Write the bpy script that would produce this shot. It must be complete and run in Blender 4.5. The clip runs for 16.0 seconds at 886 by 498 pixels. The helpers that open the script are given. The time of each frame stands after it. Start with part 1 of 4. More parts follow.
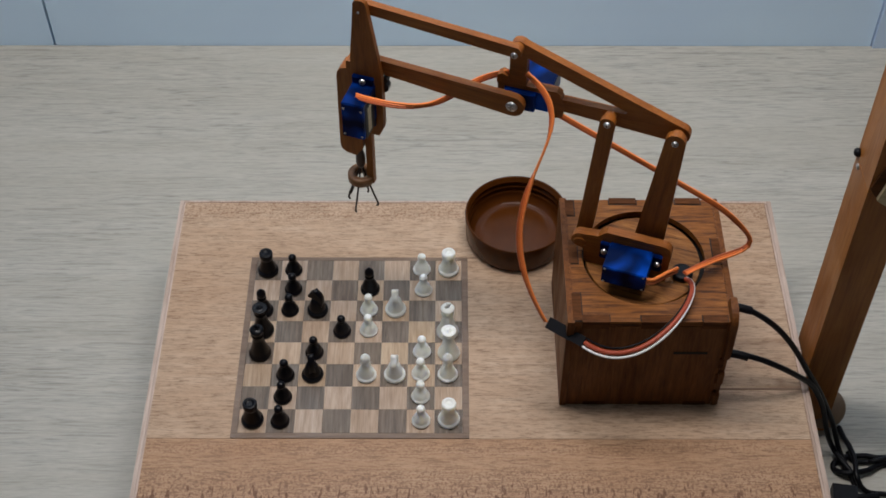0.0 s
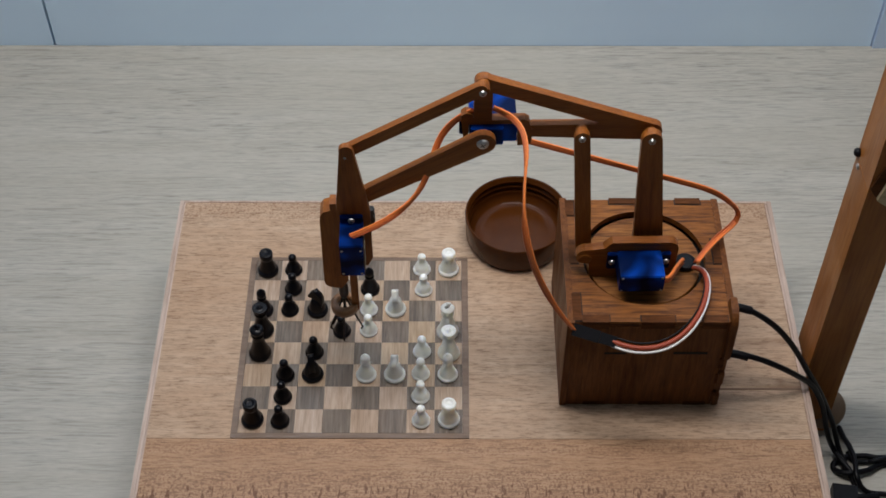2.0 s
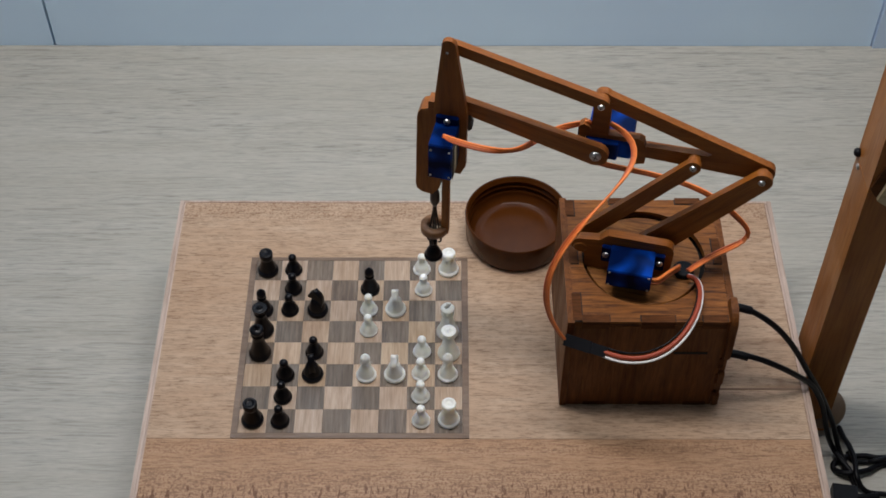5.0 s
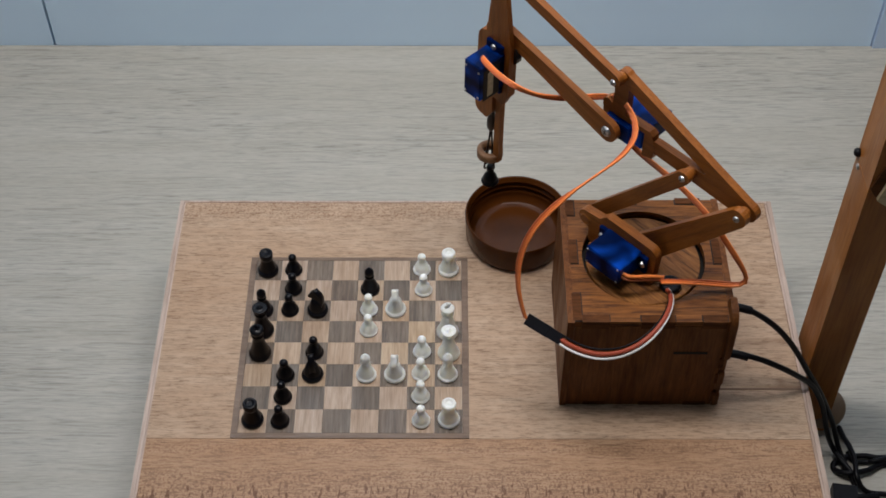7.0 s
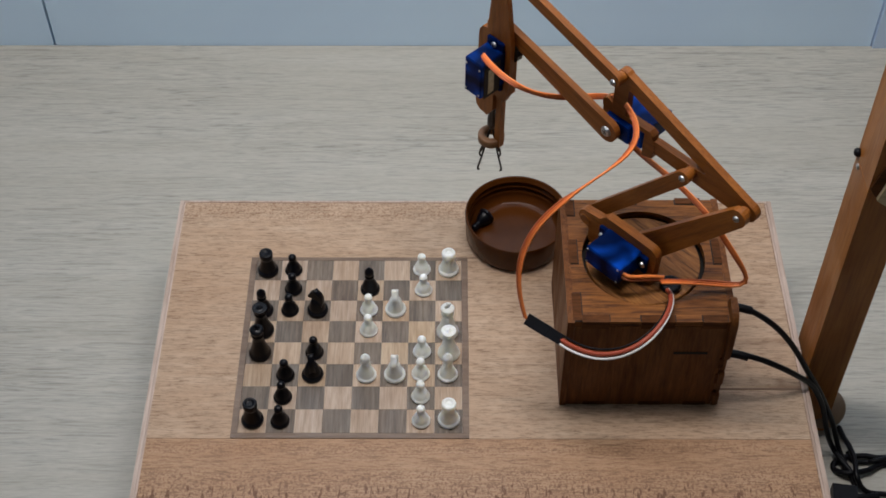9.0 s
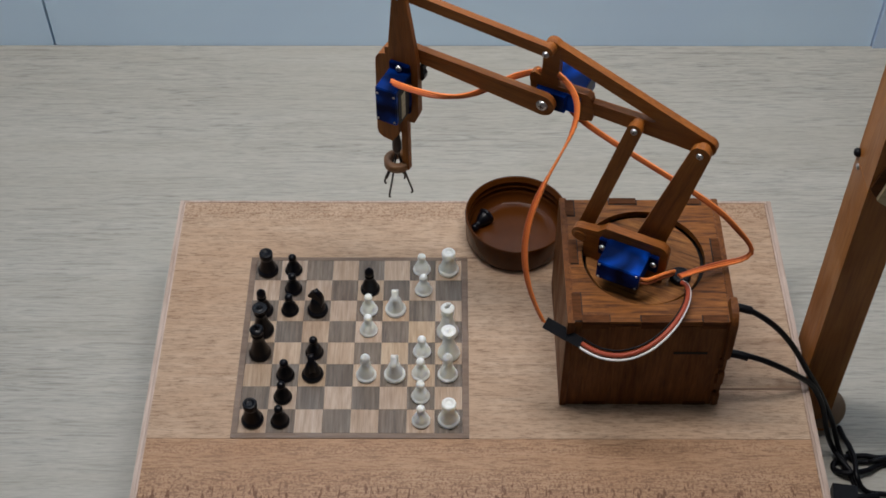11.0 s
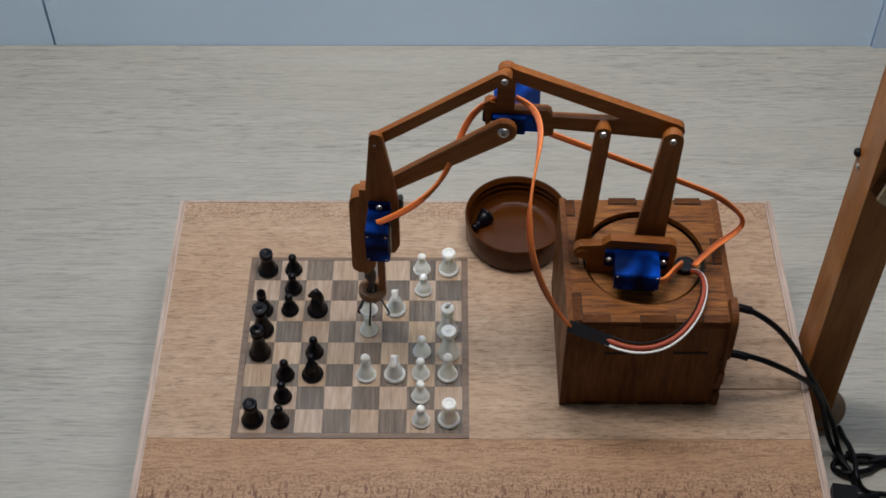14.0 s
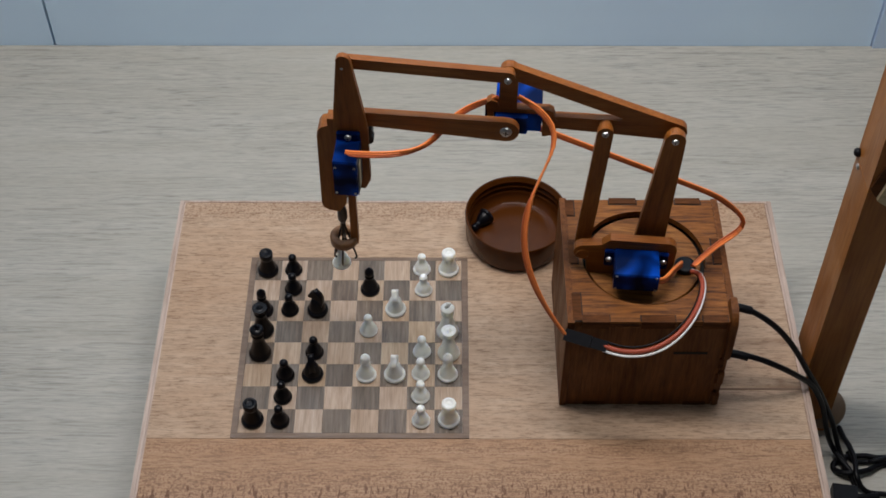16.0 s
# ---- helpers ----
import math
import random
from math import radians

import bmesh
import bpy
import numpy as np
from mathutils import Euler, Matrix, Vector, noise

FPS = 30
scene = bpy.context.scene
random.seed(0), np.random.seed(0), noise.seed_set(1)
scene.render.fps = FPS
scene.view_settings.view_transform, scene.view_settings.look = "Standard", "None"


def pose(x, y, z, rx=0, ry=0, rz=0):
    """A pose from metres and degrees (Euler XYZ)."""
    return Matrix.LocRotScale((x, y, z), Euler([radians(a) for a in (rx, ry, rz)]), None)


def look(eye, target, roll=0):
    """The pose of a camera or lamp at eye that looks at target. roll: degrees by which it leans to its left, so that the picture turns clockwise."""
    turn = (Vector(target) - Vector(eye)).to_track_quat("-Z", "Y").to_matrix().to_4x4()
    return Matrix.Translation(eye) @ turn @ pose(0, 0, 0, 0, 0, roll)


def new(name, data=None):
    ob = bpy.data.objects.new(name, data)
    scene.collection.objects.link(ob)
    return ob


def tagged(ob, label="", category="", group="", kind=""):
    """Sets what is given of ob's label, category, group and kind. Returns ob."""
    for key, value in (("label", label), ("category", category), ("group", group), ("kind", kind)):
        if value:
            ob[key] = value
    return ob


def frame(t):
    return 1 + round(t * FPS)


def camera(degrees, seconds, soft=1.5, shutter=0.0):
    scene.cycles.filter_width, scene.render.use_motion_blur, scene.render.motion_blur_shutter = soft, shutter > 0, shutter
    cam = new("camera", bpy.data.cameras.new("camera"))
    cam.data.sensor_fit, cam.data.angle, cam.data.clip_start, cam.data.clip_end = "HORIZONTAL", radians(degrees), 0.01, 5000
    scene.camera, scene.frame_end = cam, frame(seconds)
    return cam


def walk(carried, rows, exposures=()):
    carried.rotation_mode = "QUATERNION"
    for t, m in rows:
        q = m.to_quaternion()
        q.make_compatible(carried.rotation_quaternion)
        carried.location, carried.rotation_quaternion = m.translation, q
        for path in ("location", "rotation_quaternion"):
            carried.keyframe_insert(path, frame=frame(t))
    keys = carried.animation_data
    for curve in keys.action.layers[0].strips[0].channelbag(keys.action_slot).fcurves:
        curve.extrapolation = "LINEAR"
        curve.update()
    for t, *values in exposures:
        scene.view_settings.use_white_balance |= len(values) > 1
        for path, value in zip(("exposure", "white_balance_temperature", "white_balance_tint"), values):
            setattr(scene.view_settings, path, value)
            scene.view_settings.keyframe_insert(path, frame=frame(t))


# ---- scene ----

# ================= camera =================
cam = camera(35.444, 16.0, soft=1.7)
EYE_AT = (0.05196, -0.46653, 0.62298)
CAM_POSE = Matrix.Translation(EYE_AT) @ pose(0, 0, 0, 90 - 49.3096, 0, 0.295) @ pose(0, 0, 0, 0, 0, -0.135)
walk(cam, [(0.0, CAM_POSE), (16.0, CAM_POSE)], exposures=[(0.0, -0.15), (16.0, -0.15)])

TABLE_Z = -0.07      # table top below the game board's top face
BOX_TOP = 0.072      # top face of the wooden robot base

# ================= light =================
world = bpy.data.worlds.new("world")
scene.world = world
world.use_nodes = True
wn = world.node_tree
sky = wn.nodes.new("ShaderNodeTexSky")
sky.sky_type, sky.sun_disc, sky.sun_elevation, sky.sun_rotation = "NISHITA", False, radians(50), radians(200)
wn.links.new(sky.outputs[0], wn.nodes["Background"].inputs[0])
wn.nodes["Background"].inputs[1].default_value = 0.06


def area_lamp(name, eye, target, w, h, power, color):
    data = bpy.data.lights.new(name, "AREA")
    data.shape, data.size, data.size_y, data.energy, data.color = "RECTANGLE", w, h, power, color
    ob = new(name, data)
    ob.matrix_world = look(eye, target)
    return tagged(ob, kind="structure")


# unseen key lamp assumed above the table, tuned for brightness
area_lamp("added_key_lamp", (0.04, 0.07, 0.82), (0.09, 0.390, 0), 0.62, 0.14, 6.7, (1.0, 0.955, 0.942))
# unseen fills added to brighten front faces and cool the left side
area_lamp("added_front_fill", (-0.35, -0.95, 1.60), (-0.20, -0.60, 0), 1.0, 0.30, 0.45, (0.88, 0.95, 1.0))
area_lamp("added_front_fill", (0.80, -0.95, 1.60), (0.65, -0.60, 0), 1.0, 0.30, 0.45, (0.88, 0.95, 1.0))
area_lamp("added_side_fill", (-1.64, -0.5, 0.75), (0, -0.5, 0.75), 1.25, 1.15, 0.85, (0.52, 0.81, 1.0))


# ================= materials =================
def base_mat(name, rough=0.5, metal=0.0):
    m = bpy.data.materials.new(name)
    m.use_nodes = True
    nt = m.node_tree
    b = nt.nodes["Principled BSDF"]
    b.inputs["Roughness"].default_value, b.inputs["Metallic"].default_value = rough, metal
    return m, nt, b


def node(nt, kind, **inputs):
    n = nt.nodes.new(kind)
    for k, v in inputs.items():
        n.inputs[k].default_value = v
    return n


def ramp(nt, source, stops):
    r = nt.nodes.new("ShaderNodeValToRGB")
    els = r.color_ramp.elements
    els[0].position, els[0].color = stops[0][0], (*stops[0][1], 1)
    els[1].position, els[1].color = stops[-1][0], (*stops[-1][1], 1)
    for p, c in stops[1:-1]:
        e = els.new(p)
        e.color = (*c, 1)
    nt.links.new(source, r.inputs[0])
    return r


def mix(nt, a, b, fac, mode="MIX"):
    n = nt.nodes.new("ShaderNodeMix")
    n.data_type, n.blend_type = "RGBA", mode
    for sock, v in ((0, fac), (6, a), (7, b)):
        if isinstance(v, (int, float)):
            n.inputs[sock].default_value = v
        elif isinstance(v, tuple):
            n.inputs[sock].default_value = (*v, 1)
        else:
            nt.links.new(v, n.inputs[sock])
    return n.outputs[2]


def coords(nt, scale, kind="Object", rand=0.0):
    tc = nt.nodes.new("ShaderNodeTexCoord")
    mp = nt.nodes.new("ShaderNodeMapping")
    mp.inputs["Scale"].default_value = scale
    src = tc.outputs[kind]
    if rand:
        info = nt.nodes.new("ShaderNodeObjectInfo")
        mul = node(nt, "ShaderNodeMath")
        mul.operation = "MULTIPLY"
        mul.inputs[1].default_value = rand
        nt.links.new(info.outputs["Random"], mul.inputs[0])
        add = nt.nodes.new("ShaderNodeVectorMath")
        nt.links.new(src, add.inputs[0])
        nt.links.new(mul.outputs[0], add.inputs[1])
        src = add.outputs[0]
    nt.links.new(src, mp.inputs["Vector"])
    return mp.outputs[0]


def noise_tex(nt, vec, scale, detail=5.0, rough=0.6, dist=0.0):
    n = node(nt, "ShaderNodeTexNoise", Scale=scale, Detail=detail, Roughness=rough, Distortion=dist)
    nt.links.new(vec, n.inputs["Vector"])
    return n.outputs[0]


def bump(nt, b, height, strength, dist):
    n = node(nt, "ShaderNodeBump", Strength=strength, Distance=dist)
    nt.links.new(height, n.inputs["Height"])
    nt.links.new(n.outputs[0], b.inputs["Normal"])


def wood(name, dark, mid, light, axis="x", rough=0.45, fine=900.0, streak=60.0, stretch=14.0, contrast=1.0, rand=0.0, bumpy=0.15, coat=0.0, spec=0.5, blotch=0.5, tones=()):
    """Grain runs along the axis named, at true size."""
    m, nt, b = base_mat(name, rough)
    k = {"x": (1 / stretch, 1, 1), "y": (1, 1 / stretch, 1), "z": (1, 1, 1 / stretch)}[axis]
    vec = coords(nt, k, rand=rand)
    s1 = noise_tex(nt, vec, streak, 6.0, 0.65, 0.6)
    s2 = noise_tex(nt, vec, fine, 3.0, 0.6)
    lo, hi = 0.5 - 0.2 / contrast, 0.5 + 0.2 / contrast
    r1 = ramp(nt, s1, [(lo, dark), (0.5, mid), (hi, light)])
    r2 = ramp(nt, s2, [(0.32, (0.55, 0.5, 0.46)), (0.55, (1, 1, 1))])
    col = mix(nt, r1.outputs[0], r2.outputs[0], 0.55, "MULTIPLY")
    blot = noise_tex(nt, coords(nt, tuple(0.3 + 0.7 * v for v in k), rand=rand), 55, 3.0, 0.55, 0.4)
    rb = ramp(nt, blot, [(0.32, (0.72, 0.66, 0.62)), (0.52, (1, 1, 1)), (0.70, (1.14, 1.16, 1.18))])
    col = mix(nt, col, rb.outputs[0], blotch, "MULTIPLY")
    if tones:
        info = nt.nodes.new("ShaderNodeObjectInfo")
        shade = ramp(nt, info.outputs["Random"], [(i / (len(tones) - 1), c) for i, c in enumerate(tones)])
        col = mix(nt, col, shade.outputs[0], 1.0, "MULTIPLY")
    nt.links.new(col, b.inputs["Base Color"])
    sheen = ramp(nt, blot, [(0.35, (rough + 0.1,) * 3), (0.65, (rough - 0.12,) * 3)])
    nt.links.new(sheen.outputs[0], b.inputs["Roughness"])
    bump(nt, b, s2, bumpy, 0.0004)
    b.inputs["Coat Weight"].default_value = coat
    b.inputs["Coat Roughness"].default_value = 0.35
    b.inputs["Specular IOR Level"].default_value = spec
    return m


def plain(name, color, rough=0.5, metal=0.0, vary=0.15, scale=300.0, coat=0.0, bumpy=0.0):
    m, nt, b = base_mat(name, rough, metal)
    vec = coords(nt, (1, 1, 1))
    n1 = noise_tex(nt, vec, scale, 4.0)
    d = tuple(c * (1 - vary) for c in color)
    l = tuple(min(1, c * (1 + vary)) for c in color)
    r = ramp(nt, n1, [(0.3, d), (0.7, l)])
    nt.links.new(r.outputs[0], b.inputs["Base Color"])
    b.inputs["Coat Weight"].default_value = coat
    if bumpy:
        bump(nt, b, n1, bumpy, 0.0003)
    return m


# dark stained plywood of the robot arm and its base
ARM_WOOD_X = wood("stained_wood_x", (0.168, 0.050, 0.007), (0.278, 0.087, 0.012), (0.372, 0.127, 0.021), "x", 0.48, 1500, 330, 14, 0.62, 3.0, 0.35, 0.0, 0.3, 0.7)
ARM_WOOD_Z = wood("stained_wood_z", (0.168, 0.050, 0.007), (0.278, 0.087, 0.012), (0.372, 0.127, 0.021), "z", 0.48, 1500, 330, 14, 0.62, 3.0, 0.35, 0.0, 0.3, 0.7)
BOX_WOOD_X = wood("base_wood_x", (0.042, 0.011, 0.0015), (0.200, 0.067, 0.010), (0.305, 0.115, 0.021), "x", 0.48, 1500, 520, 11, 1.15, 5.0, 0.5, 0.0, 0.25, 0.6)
# darker copy of the base wood: shade on upright panels is in its colour
BOX_WOOD_Z_SHADED = wood("base_wood_z_shaded", (0.078, 0.025, 0.006), (0.152, 0.051, 0.011), (0.215, 0.080, 0.020), "z", 0.5, 1400, 420, 12, 0.95, 5.0, 0.4, 0.0, 0.2, 0.8)
BOX_END = wood("burnt_end_grain", (0.048, 0.015, 0.003), (0.098, 0.032, 0.007), (0.150, 0.053, 0.013), "x", 0.65, 1200, 300, 6, 1.0, 4.0, 0.2, 0.0, 0.15)
POST_WOOD = wood("post_wood", (0.245, 0.082, 0.014), (0.345, 0.122, 0.022), (0.43, 0.160, 0.032), "z", 0.45, 700, 90, 20, 0.7, 2.0, 0.1, 0.0, 0.25)
RING_WOOD = wood("ring_wood", (0.14, 0.062, 0.022), (0.22, 0.10, 0.038), (0.30, 0.15, 0.06), "x", 0.5, 900, 200, 4, 0.8)
TURN_WOOD = wood("turntable_wood", (0.075, 0.024, 0.004), (0.235, 0.088, 0.018), (0.350, 0.150, 0.036), "x", 0.5, 1500, 480, 10, 1.15, 5.0, 0.5, 0.0, 0.25)
LIGHT_SQ = wood("maple_square", (0.345, 0.240, 0.160), (0.445, 0.328, 0.235), (0.53, 0.410, 0.310), "y", 0.45, 1300, 420, 16, 1.1, 7.0, 0.1, tones=((0.88, 0.84, 0.82), (1.05, 1.0, 0.90), (0.97, 0.97, 1.0), (1.03, 0.99, 0.84), (0.92, 0.90, 0.90)))
DARK_SQ = wood("walnut_square", (0.085, 0.064, 0.046), (0.145, 0.113, 0.085), (0.215, 0.172, 0.135), "y", 0.45, 1300, 420, 14, 1.2, 7.0, 0.1, tones=((0.85, 0.82, 0.80), (1.08, 1.02, 0.95), (0.95, 0.98, 1.02), (1.0, 0.90, 0.82), (1.1, 1.08, 1.05)))
BORDER = wood("walnut_border", (0.138, 0.086, 0.056), (0.190, 0.124, 0.083), (0.242, 0.166, 0.116), "x", 0.45, 1200, 240, 12, 0.8, 3.0, 0.1)
PALE_WEDGE = wood("pale_wedge_wood", (0.50, 0.40, 0.22), (0.62, 0.51, 0.31), (0.70, 0.60, 0.40), "x", 0.6, 900, 200, 8, 0.8)
JOINT = wood("glue_line", (0.10, 0.05, 0.025), (0.16, 0.085, 0.045), (0.24, 0.14, 0.08), "x", 0.6, 900, 120, 12, 0.8)
JOINT_PALE = wood("pale_glue_line", (0.16, 0.09, 0.05), (0.30, 0.19, 0.12), (0.42, 0.29, 0.19), "x", 0.6, 900, 160, 8, 1.2)
EDGE_STRIP = wood("edge_strip_wood", (0.42, 0.31, 0.245), (0.52, 0.40, 0.33), (0.60, 0.48, 0.40), "y", 0.5, 900, 150, 18, 0.8, 2.0, 0.1)


BOARD_H = -TABLE_Z


def board_wood(name, tint):
    """Pale veneer with short brown ray flecks in bands along its edges."""
    m, nt, b = base_mat(name, 0.45)
    vec = coords(nt, (1 / 11, 1, 1), rand=2.0)
    s1 = noise_tex(nt, vec, 230, 6, 0.72, 0.9)
    s2 = noise_tex(nt, coords(nt, (1 / 8, 1, 1)), 1050, 5, 0.75, 0.6)
    big = noise_tex(nt, coords(nt, (0.5, 1, 1)), 14, 3, 0.5)
    r1 = ramp(nt, s1, [(0.28, (0.440, 0.300, 0.200)), (0.5, (0.480, 0.341, 0.233)), (0.72, (0.522, 0.388, 0.278))])
    r2 = ramp(nt, s2, [(0.38, (0.36, 0.30, 0.26)), (0.50, (0.96, 0.96, 0.96)), (0.62, (1.10, 1.10, 1.10))])
    col = mix(nt, r1.outputs[0], r2.outputs[0], 0.68, "MULTIPLY")
    rb = ramp(nt, big, [(0.35, (0.88, 0.78, 0.69)), (0.65, (1, 1, 1))])
    col = mix(nt, col, rb.outputs[0], 0.6, "MULTIPLY")
    col = mix(nt, col, tint, 1.0, "MULTIPLY")
    tc = nt.nodes.new("ShaderNodeTexCoord")
    sep = nt.nodes.new("ShaderNodeSeparateXYZ")
    nt.links.new(tc.outputs["Object"], sep.inputs[0])
    wob = noise_tex(nt, coords(nt, (1, 0.1, 1)), 30, 2)
    add = node(nt, "ShaderNodeMath")
    add.operation = "MULTIPLY_ADD"
    add.inputs[1].default_value = 0.012
    nt.links.new(wob, add.inputs[0])
    nt.links.new(sep.outputs[1], add.inputs[2])
    mr = node(nt, "ShaderNodeMapRange")
    mr.inputs[1].default_value, mr.inputs[2].default_value = -0.16, 0.14
    nt.links.new(add.outputs[0], mr.inputs[0])
    # long strokes near the front edge, small dots elsewhere
    strokes = ramp(nt, noise_tex(nt, coords(nt, (1.0, 0.32, 1)), 620, 2, 0.45, 0.0), [(0.57, (0, 0, 0)), (0.63, (1, 1, 1))])
    dots = ramp(nt, noise_tex(nt, coords(nt, (0.75, 0.75, 1)), 900, 3, 0.55, 0.6), [(0.51, (0, 0, 0)), (0.58, (1, 1, 1))])
    band1 = ramp(nt, mr.outputs[0], [(0.0, (0.9, 0.9, 0.9)), (0.243, (0.9, 0.9, 0.9)), (0.252, (0.05, 0.05, 0.05)), (0.30, (0, 0, 0)), (1.0, (0, 0, 0))])
    band2 = ramp(nt, mr.outputs[0], [(0.0, (0.7, 0.7, 0.7)), (0.268, (0.75, 0.75, 0.75)), (0.285, (0.2, 0.2, 0.2)), (0.305, (0.15, 0.15, 0.15)), (0.317, (0.6, 0.6, 0.6)), (0.328, (0.5, 0.5, 0.5)), (0.34, (0, 0, 0)), (0.845, (0, 0, 0)), (0.87, (0.6, 0.6, 0.6)), (1.0, (0.5, 0.5, 0.5))])
    f1 = mix(nt, strokes.outputs[0], band1.outputs[0], 1.0, "MULTIPLY")
    f2 = mix(nt, dots.outputs[0], band2.outputs[0], 1.0, "MULTIPLY")
    col = mix(nt, col, (0.135, 0.058, 0.028), f1)
    col = mix(nt, col, (0.215, 0.110, 0.060), f2)
    for kx, ky, rx, ry, depth in ((0.2321, 0.0293, 0.004, 0.004, 0.45), (0.2344, -0.0265, 0.0035, 0.005, 0.5), (0.2400, -0.0300, 0.030, 0.0022, 0.6), (0.2250, 0.0000, 0.030, 0.0035, 0.35), (0.2420, 0.0020, 0.014, 0.0030, 0.45)):
        away = nt.nodes.new("ShaderNodeVectorMath")
        away.operation = "SUBTRACT"
        away.inputs[1].default_value = (kx, ky, BOARD_H)
        nt.links.new(tc.outputs["Object"], away.inputs[0])
        scaled = nt.nodes.new("ShaderNodeVectorMath")
        scaled.operation = "MULTIPLY"
        scaled.inputs[1].default_value = (1 / rx, 1 / ry, 0)
        nt.links.new(away.outputs[0], scaled.inputs[0])
        size = nt.nodes.new("ShaderNodeVectorMath")
        size.operation = "LENGTH"
        nt.links.new(scaled.outputs[0], size.inputs[0])
        spot = ramp(nt, size.outputs["Value"], [(0.15, (depth,) * 3), (1.0, (0, 0, 0))])
        col = mix(nt, col, (0.175, 0.085, 0.042), spot.outputs[0])
    nt.links.new(col, b.inputs["Base Color"])
    bump(nt, b, s2, 0.15, 0.0003)
    b.inputs["Specular IOR Level"].default_value = 0.3
    return m


def table_laminate():
    """Pale grey oak laminate, its grain along x with pale and dark streaks."""
    m, nt, b = base_mat("oak_laminate", 0.42)
    v1 = coords(nt, (1 / 10, 1, 1))
    s1 = noise_tex(nt, v1, 30, 5, 0.66, 0.7)
    s2 = noise_tex(nt, coords(nt, (1 / 18, 1, 1)), 480, 5, 0.64, 1.6)
    s3 = noise_tex(nt, coords(nt, (1 / 9, 1, 1)), 1100, 3, 0.6)
    patch = noise_tex(nt, coords(nt, (0.35, 1, 1)), 11, 3, 0.5)
    c1 = ramp(nt, s1, [(0.3, (0.446, 0.425, 0.364)), (0.5, (0.478, 0.459, 0.400)), (0.7, (0.510, 0.494, 0.438))])
    c2 = ramp(nt, s2, [(0.36, (0.58, 0.59, 0.61)), (0.46, (0.85, 0.855, 0.86)), (0.57, (0.98, 0.98, 0.98)), (0.68, (1.06, 1.06, 1.07))])
    c3 = ramp(nt, s3, [(0.3, (0.80, 0.79, 0.77)), (0.6, (1, 1, 1))])
    fade = ramp(nt, patch, [(0.35, (0.38, 0.38, 0.38)), (0.62, (1.0, 1.0, 1.0))])
    col = mix(nt, c1.outputs[0], c2.outputs[0], fade.outputs[0], "MULTIPLY")
    col = mix(nt, col, c3.outputs[0], 0.6, "MULTIPLY")
    nt.links.new(col, b.inputs["Base Color"])
    bump(nt, b, s2, 0.1, 0.0004)
    return m


BOARD = board_wood("board_veneer", (1.0, 1.0, 1.0))
BOARD_FRONT = board_wood("board_veneer_reddish", (0.91, 0.775, 0.655))
TABLE = table_laminate()
WALL_PAINT = plain("blue_grey_panel", (0.610, 0.790, 1.0), 0.3, 0.0, 0.05, 4.0)
WALL_DARK = plain("blue_panel", (0.52, 0.66, 0.85), 0.35, 0.0, 0.05, 4.0)
SEAM = plain("seam_shadow_gap", (0.05, 0.06, 0.08), 0.7)
# grey of the unseen room shell, lowered to limit bounced light
ROOM_WALL = plain("room_wall_paint", (0.42, 0.41, 0.39), 0.8, 0.0, 0.04, 3.0)
FLOOR_MAT = plain("floor_vinyl", (0.30, 0.28, 0.25), 0.6, 0.0, 0.15, 6.0)
BLACK_PIECE = plain("black_plastic", (0.0030, 0.0030, 0.0050), 0.33, 0.0, 0.3, 500, 0.0)
WHITE_PIECE = plain("ivory_plastic", (0.87, 0.885, 0.83), 0.32, 0.0, 0.03, 400)
BLACK_PIECE.node_tree.nodes["Principled BSDF"].inputs["Specular IOR Level"].default_value = 0.22
WHITE_PIECE.node_tree.nodes["Principled BSDF"].inputs["Subsurface Weight"].default_value = 0.6
WHITE_PIECE.node_tree.nodes["Principled BSDF"].inputs["Subsurface Radius"].default_value = (1.0, 0.95, 0.8)
WHITE_PIECE.node_tree.nodes["Principled BSDF"].inputs["Subsurface Scale"].default_value = 0.004
BOWL_MAT = plain("brown_plastic", (0.066, 0.0190, 0.0032), 0.22, 0.0, 0.12, 120, 0.0)
BOWL_MAT.node_tree.nodes["Principled BSDF"].inputs["Specular IOR Level"].default_value = 0.16


def servo_plastic(name, dark, mid, bright):
    """Opaque deep blue plastic; random pale blotches stand for light through a clear case."""
    m, nt, b = base_mat(name, 0.28)
    n1 = noise_tex(nt, coords(nt, (1, 1, 1)), 75, 1.0, 0.4, 0.3)
    r = ramp(nt, n1, [(0.38, dark), (0.52, mid), (0.70, bright)])
    nt.links.new(r.outputs[0], b.inputs["Base Color"])
    b.inputs["Specular IOR Level"].default_value = 0.05
    return m


BLUE = servo_plastic("blue_servo_plastic", (0.0006, 0.006, 0.040), (0.0010, 0.022, 0.150), (0.003, 0.075, 0.520))
BLUE_DARK = servo_plastic("dark_blue_servo_plastic", (0.0006, 0.005, 0.035), (0.0010, 0.014, 0.100), (0.002, 0.045, 0.300))
STICKER = plain("servo_sticker", (0.42, 0.37, 0.24), 0.5, 0.0, 0.25, 400)
STEEL = plain("steel", (0.50, 0.50, 0.51), 0.36, 1.0, 0.1, 600)
DARK_WIRE = plain("dark_steel_wire", (0.035, 0.03, 0.028), 0.35, 0.7, 0.2, 500)
CORD = plain("black_cord", (0.0035, 0.0035, 0.005), 0.42, 0.0, 0.3, 200)
CONN = plain("black_connector_plastic", (0.0035, 0.0035, 0.0055), 0.45, 0.0, 0.3, 300)
